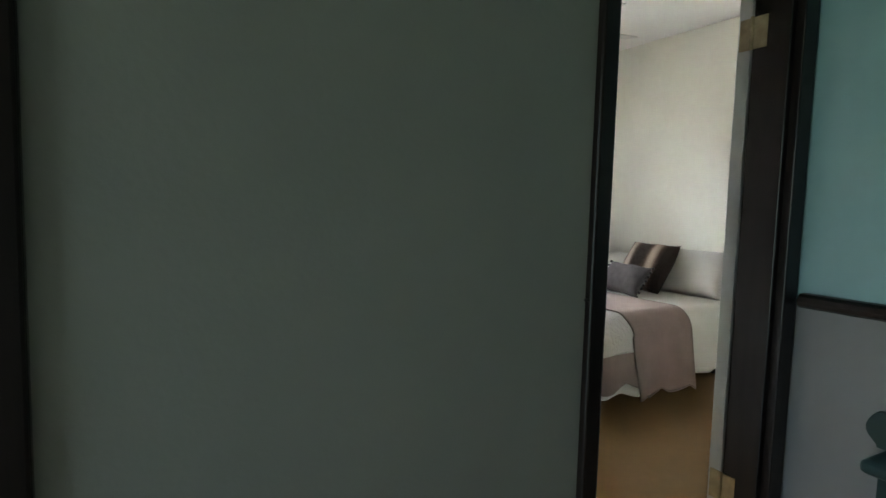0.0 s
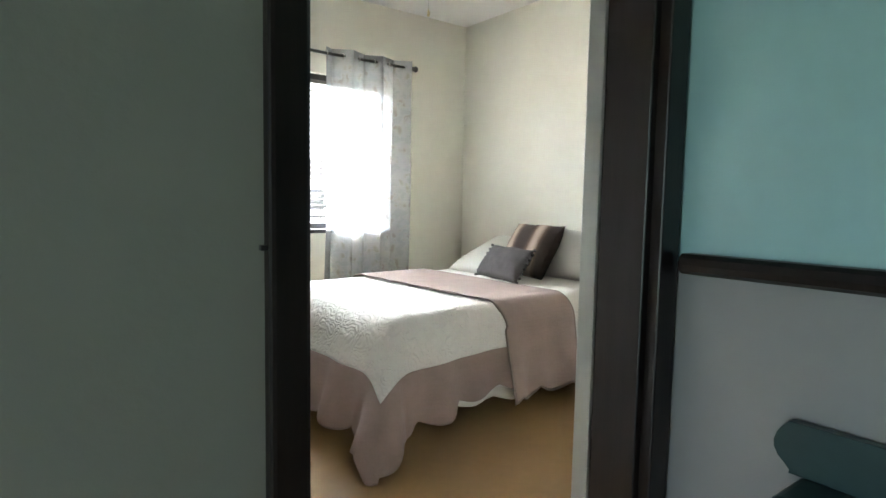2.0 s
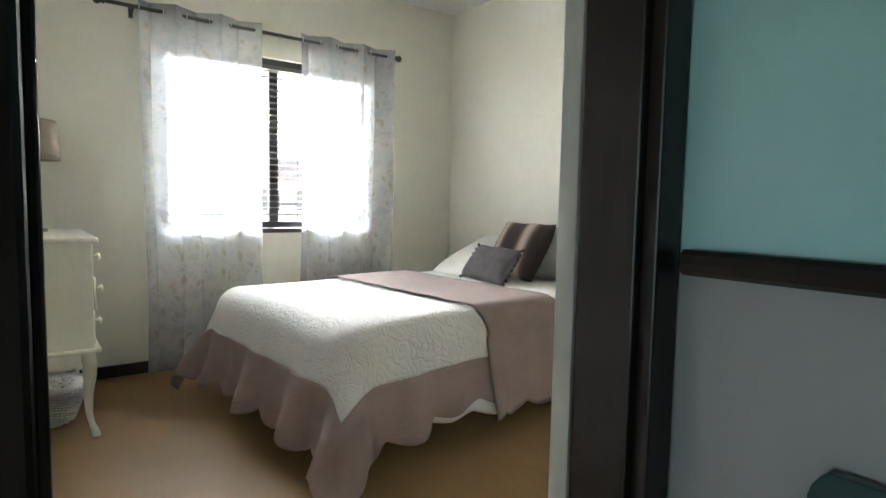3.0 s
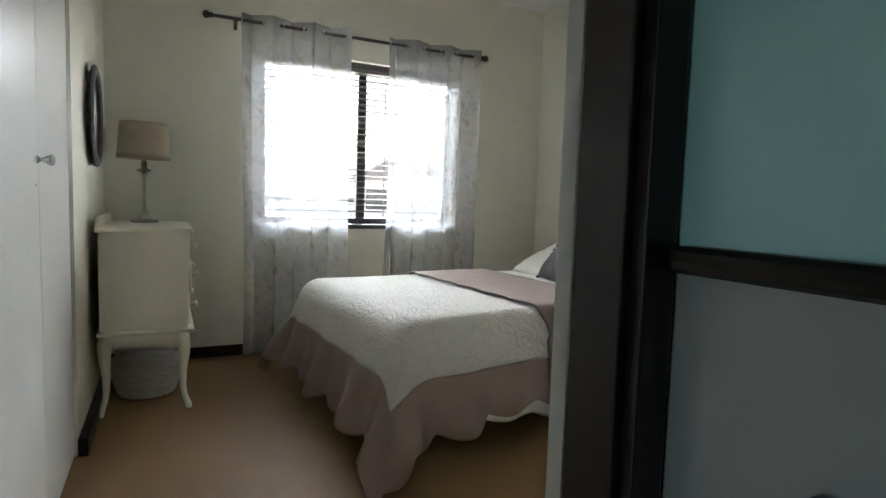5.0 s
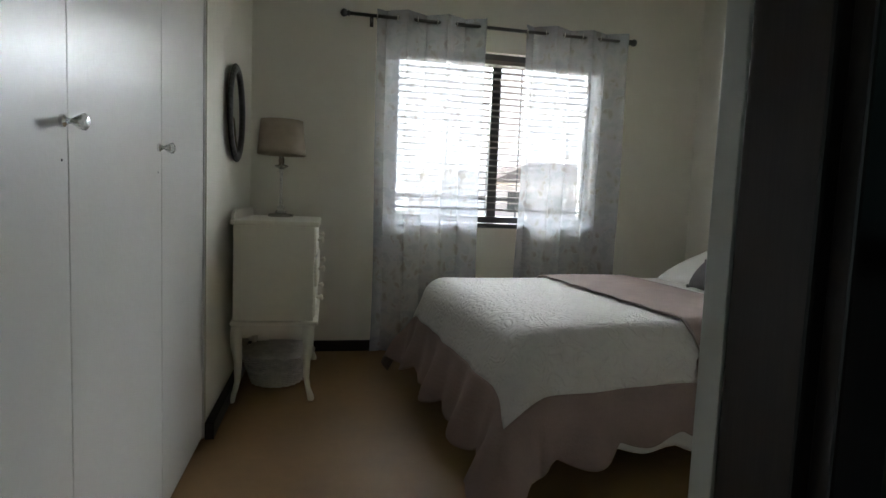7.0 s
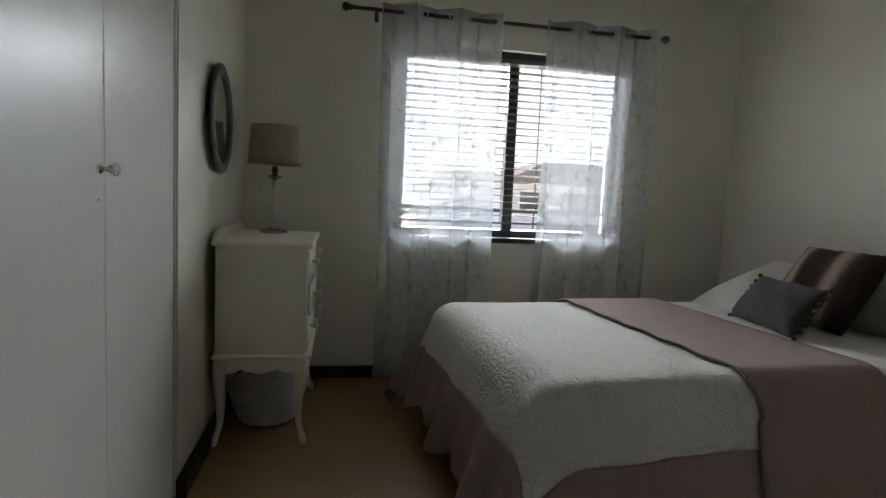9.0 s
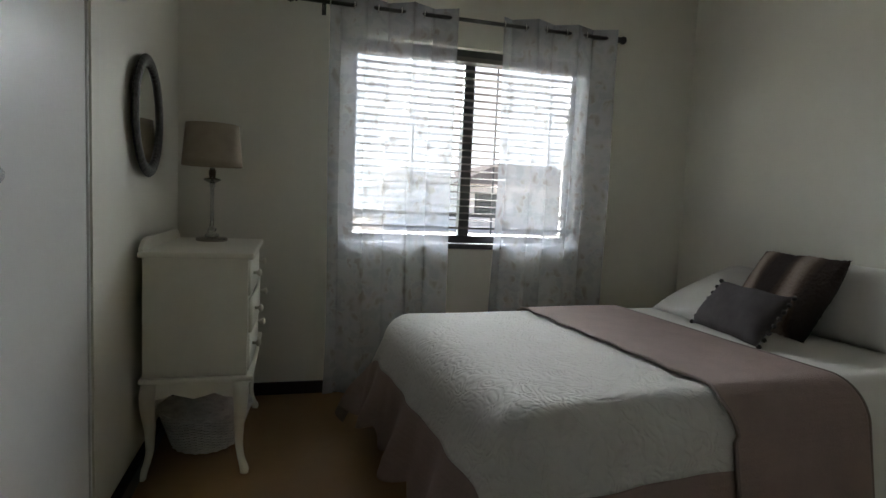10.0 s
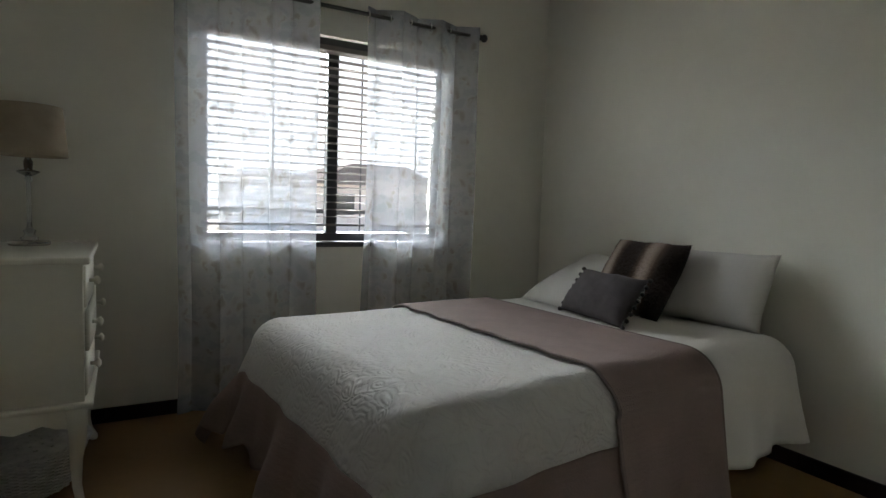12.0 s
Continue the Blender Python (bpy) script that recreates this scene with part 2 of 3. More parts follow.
M["crystal"] = crystal_mat()
M["sheer"] = sheer_mat()
M["fur"] = fur_mat()


# ---- mesh helpers ----
def link(name, bm, material, parent=None, label="", smooth=False, kind="", category="", group=""):
    me = bpy.data.meshes.new(name)
    if smooth:
        for f in bm.faces:
            f.smooth = True
    bm.to_mesh(me)
    bm.free()
    for m in material if isinstance(material, (list, tuple)) else [material]:
        me.materials.append(m)
    ob = new(name, me)
    if parent:
        ob.parent = parent
    return tagged(ob, label, category, group, kind)


def part(name, bm, material, parent, label="", smooth=False):
    return link(name, bm, material, parent, label, smooth)


def thing(name, label, category, at=(0, 0, 0), turn=0.0, group=""):
    e = new(name)
    e.empty_display_size = 0.1
    e.matrix_world = pose(*at, 0, 0, turn)
    return tagged(e, label, category, group)


def box(x0, x1, y0, y1, z0, z1, bevel=0.0, bm=None, seg=2):
    bm = bm or bmesh.new()
    r = bmesh.ops.create_cube(bm, size=1, matrix=Matrix.Translation(((x0 + x1) / 2, (y0 + y1) / 2, (z0 + z1) / 2)) @ Matrix.Diagonal((x1 - x0, y1 - y0, z1 - z0, 1)))
    if bevel:
        vs = set(r["verts"])
        es = [e for e in bm.edges if e.verts[0] in vs and e.verts[1] in vs]
        bmesh.ops.bevel(bm, geom=es, offset=bevel, segments=seg, profile=0.5, affect="EDGES")
    return bm


def lathe(profile, n=24, bm=None, at=(0, 0, 0), axis="z"):
    """A turned shape from (radius, height) pairs."""
    bm = bm or bmesh.new()
    rings = []
    for r, h in profile:
        ring = []
        for i in range(n):
            a = 2 * math.pi * i / n
            p = (r * math.cos(a), r * math.sin(a), h)
            if axis == "x":
                p = (h, p[0], p[1])
            elif axis == "y":
                p = (p[0], h, p[1])
            ring.append(bm.verts.new(Vector(p) + Vector(at)))
        rings.append(ring)
    for a, b in zip(rings, rings[1:]):
        for i in range(n):
            bm.faces.new((a[i], a[(i + 1) % n], b[(i + 1) % n], b[i]))
    bm.faces.new(rings[0][::-1])
    bm.faces.new(rings[-1])
    bmesh.ops.recalc_face_normals(bm, faces=bm.faces)
    return bm


def grid(nu, nv, fn, bm=None, wrap=False):
    bm = bm or bmesh.new()
    vs = [[bm.verts.new(fn(i / (nu if wrap else nu - 1), j / (nv - 1))) for j in range(nv)] for i in range(nu)]
    for i in range(nu if wrap else nu - 1):
        k = (i + 1) % nu
        for j in range(nv - 1):
            bm.faces.new((vs[i][j], vs[k][j], vs[k][j + 1], vs[i][j + 1]))
    return bm


def prism(outline, depth, axis="z", at=0.0, bm=None, bevel=0.0):
    """Extrudes a closed 2D outline: in xy along z, or in xz along y, or in yz along x."""
    bm = bm or bmesh.new()
    place = {"z": lambda p, d: (p[0], p[1], d), "y": lambda p, d: (p[0], d, p[1]), "x": lambda p, d: (d, p[0], p[1])}[axis]
    a = [bm.verts.new(place(p, at)) for p in outline]
    b = [bm.verts.new(place(p, at + depth)) for p in outline]
    bm.faces.new(a)
    bm.faces.new(b[::-1])
    for i in range(len(a)):
        k = (i + 1) % len(a)
        bm.faces.new((a[i], b[i], b[k], a[k]))
    bmesh.ops.recalc_face_normals(bm, faces=bm.faces)
    if bevel:
        bmesh.ops.bevel(bm, geom=list(bm.edges), offset=bevel, segments=2, profile=0.5, affect="EDGES")
    return bm


def structure(name, bm, material, label, category="", parent=None):
    return link(name, bm, material, parent, label, kind="structure", category=category)


# ---- the plan, in metres ----
WX, EX = 1.0, 4.235          # bedroom west and east wall faces
SY, NY = 1.105, 4.40         # bedroom south and north wall faces
CEIL = 2.73
HN, HE, HS, HW = 0.868, 2.095, -0.95, -2.3   # hall wall faces
DX0, DX1, DH = 1.169, 2.0, 2.04            # doorway
WIN = (1.915, 3.405, 0.915, 2.112)               # window opening

# floors and ceilings
structure("floor", box(WX - 0.1, EX + 0.1, SY - 0.03, NY + 0.1, -0.1, 0.0), M["floor"], "tan vinyl bedroom floor, worn and softly shiny", "floor")
structure("floor_hall", box(HW - 0.1, HE + 0.1, HS - 0.1, SY - 0.03, -0.1, 0.0), M["hall_floor"], "brown hall floor beyond the bedroom door", "floor")
structure("ceiling", box(WX - 0.1, EX + 0.1, SY - 0.02, NY + 0.1, CEIL, CEIL + 0.1), M["ceiling"], "plain white bedroom ceiling", "ceiling")
structure("ceiling_hall", box(HW - 0.1, HE + 0.1, HS - 0.1, SY - 0.02, CEIL, CEIL + 0.1), M["ceiling"], "plain white hall ceiling", "ceiling")

# bedroom walls
bm = box(WX - 0.2, WIN[0], NY, NY + 0.22, 0, CEIL)
box(WIN[1], EX + 0.2, NY, NY + 0.22, 0, CEIL, bm=bm)
box(WIN[0], WIN[1], NY, NY + 0.22, 0, WIN[2], bm=bm)
box(WIN[0], WIN[1], NY, NY + 0.22, WIN[3], CEIL, bm=bm)
structure("wall_north", bm, M["cream"], "cream painted bedroom wall with the window", "wall")
structure("wall_east", box(EX, EX + 0.2, SY - 0.14, NY, 0, CEIL), M["cream"], "cream painted bedroom wall behind the bed head", "wall")
structure("wall_west_alcove", box(0.7, 0.919, SY + 0.001, 3.008, 0, CEIL), M["cream"], "cream painted wall behind the wardrobe", "wall")
structure("wall_west_over", box(0.919, WX, SY + 0.001, 3.008, 2.501, CEIL), M["cream"], "cream painted wall above the wardrobe", "wall")
structure("wall_west", box(WX - 0.28, WX, 3.0082, NY, 0, CEIL), M["cream"], "cream painted bedroom wall beside the wardrobe", "wall")
structure("wall_south", box(HE + 0.002, EX, SY - 0.13, SY, 0, CEIL), M["cream"], "cream painted bedroom wall beside the door", "wall")

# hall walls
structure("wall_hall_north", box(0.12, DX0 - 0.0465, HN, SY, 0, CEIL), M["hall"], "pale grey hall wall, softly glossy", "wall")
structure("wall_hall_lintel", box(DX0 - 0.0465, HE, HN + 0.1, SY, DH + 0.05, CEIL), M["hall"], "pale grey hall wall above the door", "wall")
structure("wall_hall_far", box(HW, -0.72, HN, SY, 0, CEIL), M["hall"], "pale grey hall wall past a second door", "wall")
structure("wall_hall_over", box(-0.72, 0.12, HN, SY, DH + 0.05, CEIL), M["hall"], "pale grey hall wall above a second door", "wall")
# end wall out of view; its opening is added to let daylight in
bm = box(HW - 0.2, HW, HS, -0.4, 0, CEIL)
box(HW - 0.2, HW, 0.6, SY, 0, CEIL, bm=bm)
box(HW - 0.2, HW, -0.4, 0.6, 2.1, CEIL, bm=bm)
structure("wall_hall_west", bm, M["hall"], "unseen pale hall end wall with an opening added for daylight", "wall")
structure("wall_dado_lower", box(HE, HE + 0.15, HS, 0.97, 0, 1.02), M["dado"], "off-white lower hall wall below a dark rail, darkened in place of shade", "wall")
structure("wall_dado_upper", box(HE, HE + 0.15, HS, 0.97, 1.02, CEIL), M["teal"], "teal gloss-painted hall wall above a dark rail", "wall")
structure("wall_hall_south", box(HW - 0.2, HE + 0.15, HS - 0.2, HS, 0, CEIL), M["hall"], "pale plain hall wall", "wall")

# door linings
bm = box(DX0 - 0.0465, DX0, HN - 0.02, 1.035, 0, DH, 0.006)
box(DX0, DX0 + 0.01, 0.93, 0.985, 0, DH, 0.003, bm)
jamb = structure("door_frame_latch_side", bm, M["dark_wood"], "dark varnished door jamb on the latch side", "door frame")
# a nick in the jamb edge, drawn as a tiny dark block
part("nick_mark", box(DX0 - 0.054, DX0 - 0.046, HN - 0.012, HN - 0.004, 1.09, 1.096, 0.001), M["black_rod"], jamb, "small dark block standing in for a nick")
bm = box(DX1 - 0.002, HE, 0.985, SY + 0.004, 0, DH, 0.005)
box(DX1 + 0.018, HE - 0.007, 0.957, 0.988, 0, DH + 0.04, 0.004, bm)
jamb = structure("door_frame_hinge_side", bm, M["dark_wood"], "dark varnished door jamb and casing on the hinge side", "door frame")
for z in (1.81, 0.3):
    b2 = box(DX1 - 0.004, DX1 + 0.001, SY - 0.045, SY + 0.002, z, z + 0.1)
    lathe([(0.006, z - 0.002), (0.006, z + 0.102)], 10, b2, (DX1 - 0.006, SY + 0.006, 0))
    part("hinge", b2, M["brass"], jamb, "worn brass butt hinge")
structure("door_frame_head", box(DX0, DX1 - 0.002, 0.985, SY + 0.002, DH - 0.04, DH + 0.05, 0.005), M["dark_wood"], "dark varnished door head", "door frame")
bm = box(0.03, 0.12, HN - 0.02, SY, 0, DH + 0.05, 0.006)
box(-0.72, -0.63, HN - 0.02, SY, 0, DH + 0.05, 0.006, bm)
structure("door_frame_far", bm, M["dark_wood"], "dark varnished frame of a second hall door", "door frame")
structure("door_2", box(-0.63, 0.03, HN + 0.1, HN + 0.14, 0.01, DH + 0.05), M["dark_wood"], "closed dark wooden hall door", "door")

# the bedroom door, folded back against the wall
d = thing("bedroom_door", "grey-white painted door folded back against the bedroom wall", "door", (DX1, SY, 0))
part("leaf", box(0.002, 0.8, 0.012, 0.058, 0.01, DH - 0.05, 0.002), M["door"], d)
part("handle", lathe([(0.025, 0), (0.025, 0.008), (0.009, 0.012), (0.009, 0.04), (0.022, 0.05), (0.02, 0.066), (0.004, 0.07)], 16, at=(0.74, 0.059, 1.02), axis="y"), M["brass"], d, "brass door knob", True)
for z in (1.81, 0.3):
    part("hinge_leaf", box(-0.001, 0.002, 0.014, 0.05, z, z + 0.1), M["brass"], d, "brass hinge leaf")

# dado rail
bm = prism([(HE, 1.0), (HE - 0.03, 1.0), (HE - 0.044, 1.008), (HE - 0.048, 1.021), (HE - 0.044, 1.036), (HE - 0.034, 1.044), (HE, 1.044)], -1.75, "y", 0.935)
structure("dado_rail", bm, M["dark_wood"], "dark varnished rail along the hall wall", "rail")

# skirting
structure("baseboard_north", box(WX, EX, NY - 0.018, NY, 0, 0.075, 0.004), M["dark_wood"], "dark wooden skirting under the window", "skirting")
structure("baseboard_east", box(EX - 0.018, EX, SY, NY - 0.018, 0, 0.075, 0.004), M["dark_wood"], "dark wooden skirting behind the bed", "skirting")
structure("baseboard_west", box(WX, WX + 0.038, 2.985, NY - 0.018, 0, 0.075, 0.004), M["dark_wood"], "dark wooden skirting behind the chest", "skirting")


# ---- window ----
def window():
    x0, x1, z0, z1 = WIN
    w = tagged(new("window_1"), "dark bronze sliding window, two panes, blind half open", "window", kind="structure")
    fy0, fy1 = NY + 0.045, NY + 0.1
    part("window_frame", box(x0, x1, fy0, fy1, z1 - 0.06, z1, 0.004), M["alu"], w)
    part("window_frame", box(x0, x1, fy0, fy1, z0, z0 + 0.05, 0.004), M["alu"], w)
    part("window_frame", box(x0, x0 + 0.05, fy0 + 0.002, fy1, z0 + 0.05, z1 - 0.06, 0.004), M["alu"], w)
    part("window_frame", box(x1 - 0.05, x1, fy0 + 0.002, fy1, z0 + 0.05, z1 - 0.06, 0.004), M["alu"], w)
    part("mullion", box(2.627, 2.695, fy0, fy1 - 0.005, z0 + 0.05, z1 - 0.06, 0.004), M["alu"], w)
    for a, b in ((x0 + 0.05, 2.627), (2.695, x1 - 0.05)):
        p = part("pane", box(a, b, fy0 + 0.03, fy0 + 0.036, z0 + 0.05, z1 - 0.06), M["glass"], w, "clear glass pane")
        p.visible_shadow = False
    part("window_sill", box(x0 - 0.06, x1 + 0.16, NY - 0.035, NY + 0.045, z0 - 0.03, z0 + 0.004, 0.006), M["alu"], w, "dark window sill")
    part("outer_sill", prism([(NY + 0.1, z0 - 0.06), (NY + 0.1, z0 + 0.03), (NY + 0.62, z0 + 0.03), (NY + 0.62, z0 - 0.06)], x1 - x0, "x", x0), M["ceiling"], w, "sunlit pale outer sill")
    return w


window()


def blind():
    b = thing("venetian_blind", "brown venetian blind, slats open, lowered over the window", "blind", (WIN[0] + 0.012, NY + 0.015, 0))
    length = WIN[1] - WIN[0] - 0.024
    n = 23
    top = 2.02
    slat = None
    for i in range(n):
        z = top - i * 0.0435
        if slat is None:
            bm = grid(2, 6, lambda u, v: Vector((u * length, (v - 0.5) * 0.048, 0.004 * (1 - (2 * v - 1) ** 2))))
            bmesh.ops.solidify(bm, geom=list(bm.faces), thickness=0.0012)
            slat = part("slat", bm, M["slat"], b)
            slat.location = (0, 0, z)
            slat.rotation_euler = (radians(-8), 0, 0)
        else:
            s = slat.copy()
            scene.collection.objects.link(s)
            s.location = (0, 0, z)
    part("bottom_rail", box(0, length, -0.012, 0.012, top - n * 0.0435 - 0.012, top - n * 0.0435 + 0.002, 0.003), M["slat"], b)
    part("head_rail", box(0, length, -0.014, 0.014, top + 0.012, top + 0.04, 0.002), M["slat"], b)
    for x in (0.15, 0.67, 0.97, length - 0.15):
        part("cord", box(x, x + 0.0025, -0.0145, -0.0125, top - n * 0.0435, top), M["slat"], b)
    return b


blind()

g = thing("burglar_bars", "dark iron burglar bars outside the window", "window bars", (0, NY + 0.13, 0))
for x in (2.33, 2.875, 3.26):
    part("bar", lathe([(0.006, WIN[2] + 0.03), (0.006, WIN[3])], 8, at=(x, 0, 0)), M["bars"], g)
for z in (1.08,):
    part("crossbar", box(WIN[0], WIN[1], 0.006, 0.011, z, z + 0.022), M["bars"], g)


# ---- curtains ----
ROD_Y, ROD_Z = 4.315, 2.249


def rod():
    r = thing("curtain_rod", "black metal curtain rod with ball finials above the window", "curtain rod", (0, ROD_Y, ROD_Z))
    part("pole", lathe([(0.0115, 1.615), (0.0115, 3.59)], 14, axis="x"), M["black_rod"], r, smooth=True)
    fin = [(0.012, 0), (0.019, 0.004), (0.019, 0.012), (0.012, 0.016), (0.02, 0.024), (0.026, 0.038), (0.022, 0.052), (0.008, 0.062)]
    part("finial", lathe([(a, 3.59 + h) for a, h in fin], 16, axis="x"), M["black_rod"], r, smooth=True)
    part("finial", lathe([(a, 1.615 - h) for a, h in fin], 16, axis="x"), M["black_rod"], r, smooth=True)
    for x in (1.76, 3.58):
        bm = box(x - 0.006, x + 0.006, 0, NY - ROD_Y, -0.022, -0.01)
        box(x - 0.012, x + 0.012, NY - ROD_Y - 0.006, NY - ROD_Y, -0.05, 0.03, 0.002, bm)
        part("bracket", bm, M["black_rod"], r)


rod()


def curtain(x0, x1, waves, seed, top=2.299, group="sheer curtains"):
    c = thing("sheer_curtain", "sheer white eyelet curtain with grey floral sprigs", "curtain", (0, ROD_Y, 0), group=group)
    rnd = random.Random(seed)
    ph = [rnd.uniform(0, 6.28) for _ in range(6)]

    def shape(u, v):
        z = top * (1 - v) + 0.012 * v
        a = 0.042 * (1 - 0.25 * v)
        wob = 0.018 * v * math.sin(2 * math.pi * (waves * 0.5 * u) + ph[0]) + 0.012 * v * math.sin(2 * math.pi * waves * 1.7 * u + ph[1])
        y = a * math.sin(2 * math.pi * waves * u) + wob + 0.006 * math.sin(9 * v + ph[2] + 12 * u)
        spread = (u - 0.5) * (x1 - x0) * (1 + 0.05 * math.sin(2.2 * v + ph[3]) * v)
        x = (x0 + x1) / 2 + spread + 0.022 * math.sin(4 * math.pi * waves * u) + 0.012 * v * math.sin(5 * v + ph[4])
        return Vector((x, y, z))

    part("drape", grid(int(waves * 24) + 1, 60, shape), M["sheer"], c, smooth=True)
    bm = grid(int(waves * 24) + 1, 4, lambda u, v: shape(u, 0.0) + Vector((0, 0.0015, -0.085 * v)))
    part("header_band", bm, M["sheer"], c, smooth=True)
    n = int(waves * 2)
    for i in range(n):
        k = (i) / (waves * 2)
        if 0 <= k <= 1:
            p = shape(k, 0.02)
            bm = bmesh.new()
            ring = lambda u2, v2: Vector((p.x + 0.004 * math.cos(2 * math.pi * v2), (0.021 + 0.004 * math.sin(2 * math.pi * v2)) * math.cos(2 * math.pi * u2), ROD_Z + (0.021 + 0.004 * math.sin(2 * math.pi * v2)) * math.sin(2 * math.pi * u2)))
            part("eyelet", grid(18, 7, ring, wrap=True), M["chrome"], c, smooth=True)


curtain(1.79, 2.525, 2.75, 3)
curtain(2.82, 3.57, 2.75, 8)


# ---- bed ----
BX0, BX1, BY0, BY1, BZ = 2.17, 4.09, 2.42, 3.79, 0.60


def drape_point(a, b, x, y, corner, R=0.12, flare0=0.13):
    """Cloth lying on the bed top at (x, y), with overhang a past the foot edge and b past a long side."""
    r = math.hypot(a, b)
    if r < 1e-6:
        return Vector((x, y, BZ))
    out = Vector((-a / r, corner * b / r, 0))
    phi = math.atan2(b, a)
    fold = math.sin(2 * phi) ** 2
    flare = flare0 + 0.26 * fold + 0.14 * math.cos(phi) ** 2
    if r < R * 1.4:
        t = r / R
        h, drop = R * math.sin(t), R * (1 - math.cos(t))
    else:
        t = 1.4
        rest = r - R * t
        h = R * math.sin(t) + rest * flare
        drop = R * (1 - math.cos(t)) + rest * math.sqrt(max(0, 1 - flare ** 2))
    return Vector((x, y, BZ)) + out * h + Vector((0, 0, -drop))


def bed_cloth(s0, s1, over_foot, over_near, over_far, lift, border, seed, scal=0.26, depth=0.03, nx=90, ny=110, foot=True, flare=0.13):
    """A cloth over the bed as grid rows along x (s) and y (t); returns mesh with slots 0 (field) and 1 (border)."""
    rnd = random.Random(seed)
    ph = [rnd.uniform(0, 6.28) for _ in range(8)]
    E0 = 0.07
    W = BY1 - BY0 - 2 * E0
    bm = bmesh.new()
    rows = []
    sa = -over_foot if foot else s0
    for i in range(nx):
        s = sa + (s1 - sa) * i / (nx - 1)
        row = []
        for j in range(ny):
            t = -over_near + (W + over_near + over_far) * j / (ny - 1)
            a, b = max(0.0, -s), max(0.0, -t, t - W)
            near = t < W / 2
            side = -1 if near else 1
            # scalloped hems
            if b > 0:
                k = b / (over_near if near else over_far)
                b *= 1 - depth * k ** 5 * (1 - abs(math.sin(math.pi * s / scal + ph[0])))
                b *= 1 - 0.14 * k * max(0, min(1, s / 0.5)) * (0 if not foot else 1)
            if a > 0:
                k = a / over_foot
                a *= 1 - depth * k ** 5 * (1 - abs(math.sin(math.pi * t / scal + ph[1])))
            x = BX0 + E0 + max(0.0, s)
            y = BY0 + E0 + min(max(t, 0.0), W)
            p = drape_point(a, b, x, y, side, 0.12, flare)
            # hanging flutes
            r = math.hypot(a, b)
            if r > 0.1:
                m = min(1, (r - 0.1) / 0.4) ** 2
                k = s if b > a else t
                w = 0.03 * m * (math.sin(2 * math.pi * k / 0.47 + ph[2]) + 0.55 * math.sin(2 * math.pi * k / 0.23 + ph[3]))
                p += Vector((-a / r, side * b / r, 0)) * w
            rim = max(0.0, 1 - r / 0.1)
            p.z += rim * 0.005 * math.sin(5 * s + ph[4]) * math.sin(4 * t + ph[5])
            bend = min(r / 0.12, 1.4)
            p.z += lift * math.cos(bend)
            if r > 1e-6:
                p += Vector((-a / r, side * b / r, 0)) * lift * math.sin(bend)
            p.z = max(p.z, 0.006)
            row.append(bm.verts.new(p))
        rows.append(row)
    for i in range(nx - 1):
        s = sa + (s1 - sa) * (i + 0.5) / (nx - 1)
        for j in range(ny - 1):
            t = -over_near + (W + over_near + over_far) * (j + 0.5) / (ny - 1)
            f = bm.faces.new((rows[i][j], rows[i + 1][j], rows[i + 1][j + 1], rows[i][j + 1]))
            f.smooth = True
            edge = min(t + over_near, W + over_far - t, (s + over_foot) if foot else min(s - s0, s1 - s) if border else 9)
            f.material_index = 1 if edge < border else 0
    return bm


def split(bm, index):
    b = bm.copy()
    bmesh.ops.delete(b, geom=[f for f in b.faces if f.material_index != index], context="FACES")
    for f in b.faces:
        f.material_index = 0
    return b


def soft(ob, thick):
    m = ob.modifiers.new("thickness", "SOLIDIFY")
    m.thickness, m.offset = thick, 1
    return ob


# the bed stands a little askew in the room
ASKEW = pose(2.133, 2.306, 0, 0, 0, 4) @ pose(-2.09, -2.35, 0)


def askew(ob):
    ob.matrix_world = ASKEW
    return ob


def bed():
    b = thing("bed", "double bed base and mattress under white bedding", "bed", (0, 0, 0))
    askew(b)
    part("base", box(BX0 + 0.06, BX1 - 0.05, BY0 + 0.05, BY1 - 0.05, 0.2, 0.36, 0.01), M["bed_base"], b)
    part("mattress", box(BX0 + 0.03, BX1 - 0.05, BY0 + 0.03, BY1 - 0.03, 0.362, 0.575, 0.05, seg=4), M["sheet"], b)
    for x in (BX0 + 0.4, BX1 - 0.2):
        for y in (BY0 + 0.3, BY1 - 0.3):
            part("leg", lathe([(0.028, 0), (0.034, 0.2)], 12, at=(x, y, 0)), M["bed_base"], b)


bed()
bm = bed_cloth(0.03, 1.12, 0.0, 0.53, 0.5, -0.03, 0.0, 11, depth=0.05, foot=False)
soft(askew(link("bed_valance", bm, M["sheet"], label="white scalloped under-sheet showing below the bedspread", smooth=True, category="bed linen")), 0.003)
bm = bed_cloth(1.13, 1.77, 0.0, 0.47, 0.44, 0.012, 0.0, 31, depth=0.0, foot=False, flare=0.16)
soft(askew(link("bed_sheet", bm, M["sheet"], label="white cotton sheet at the bed head, hanging at the side", smooth=True, category="bed linen")), 0.008)

cover = bed_cloth(0.0, 1.12, 0.57, 0.56, 0.47, 0.014, 0.285, 11, depth=0.09, nx=120, ny=170)
q = askew(thing("quilted_bedspread", "white quilted bedspread with a scalloped mauve border", "bedspread"))
soft(part("field", split(cover, 0), M["quilt"], q, "white quilted field", True), 0.006)
soft(part("border", split(cover, 1), M["mauve"], q, "mauve scalloped border", True), 0.006)
cover.free()

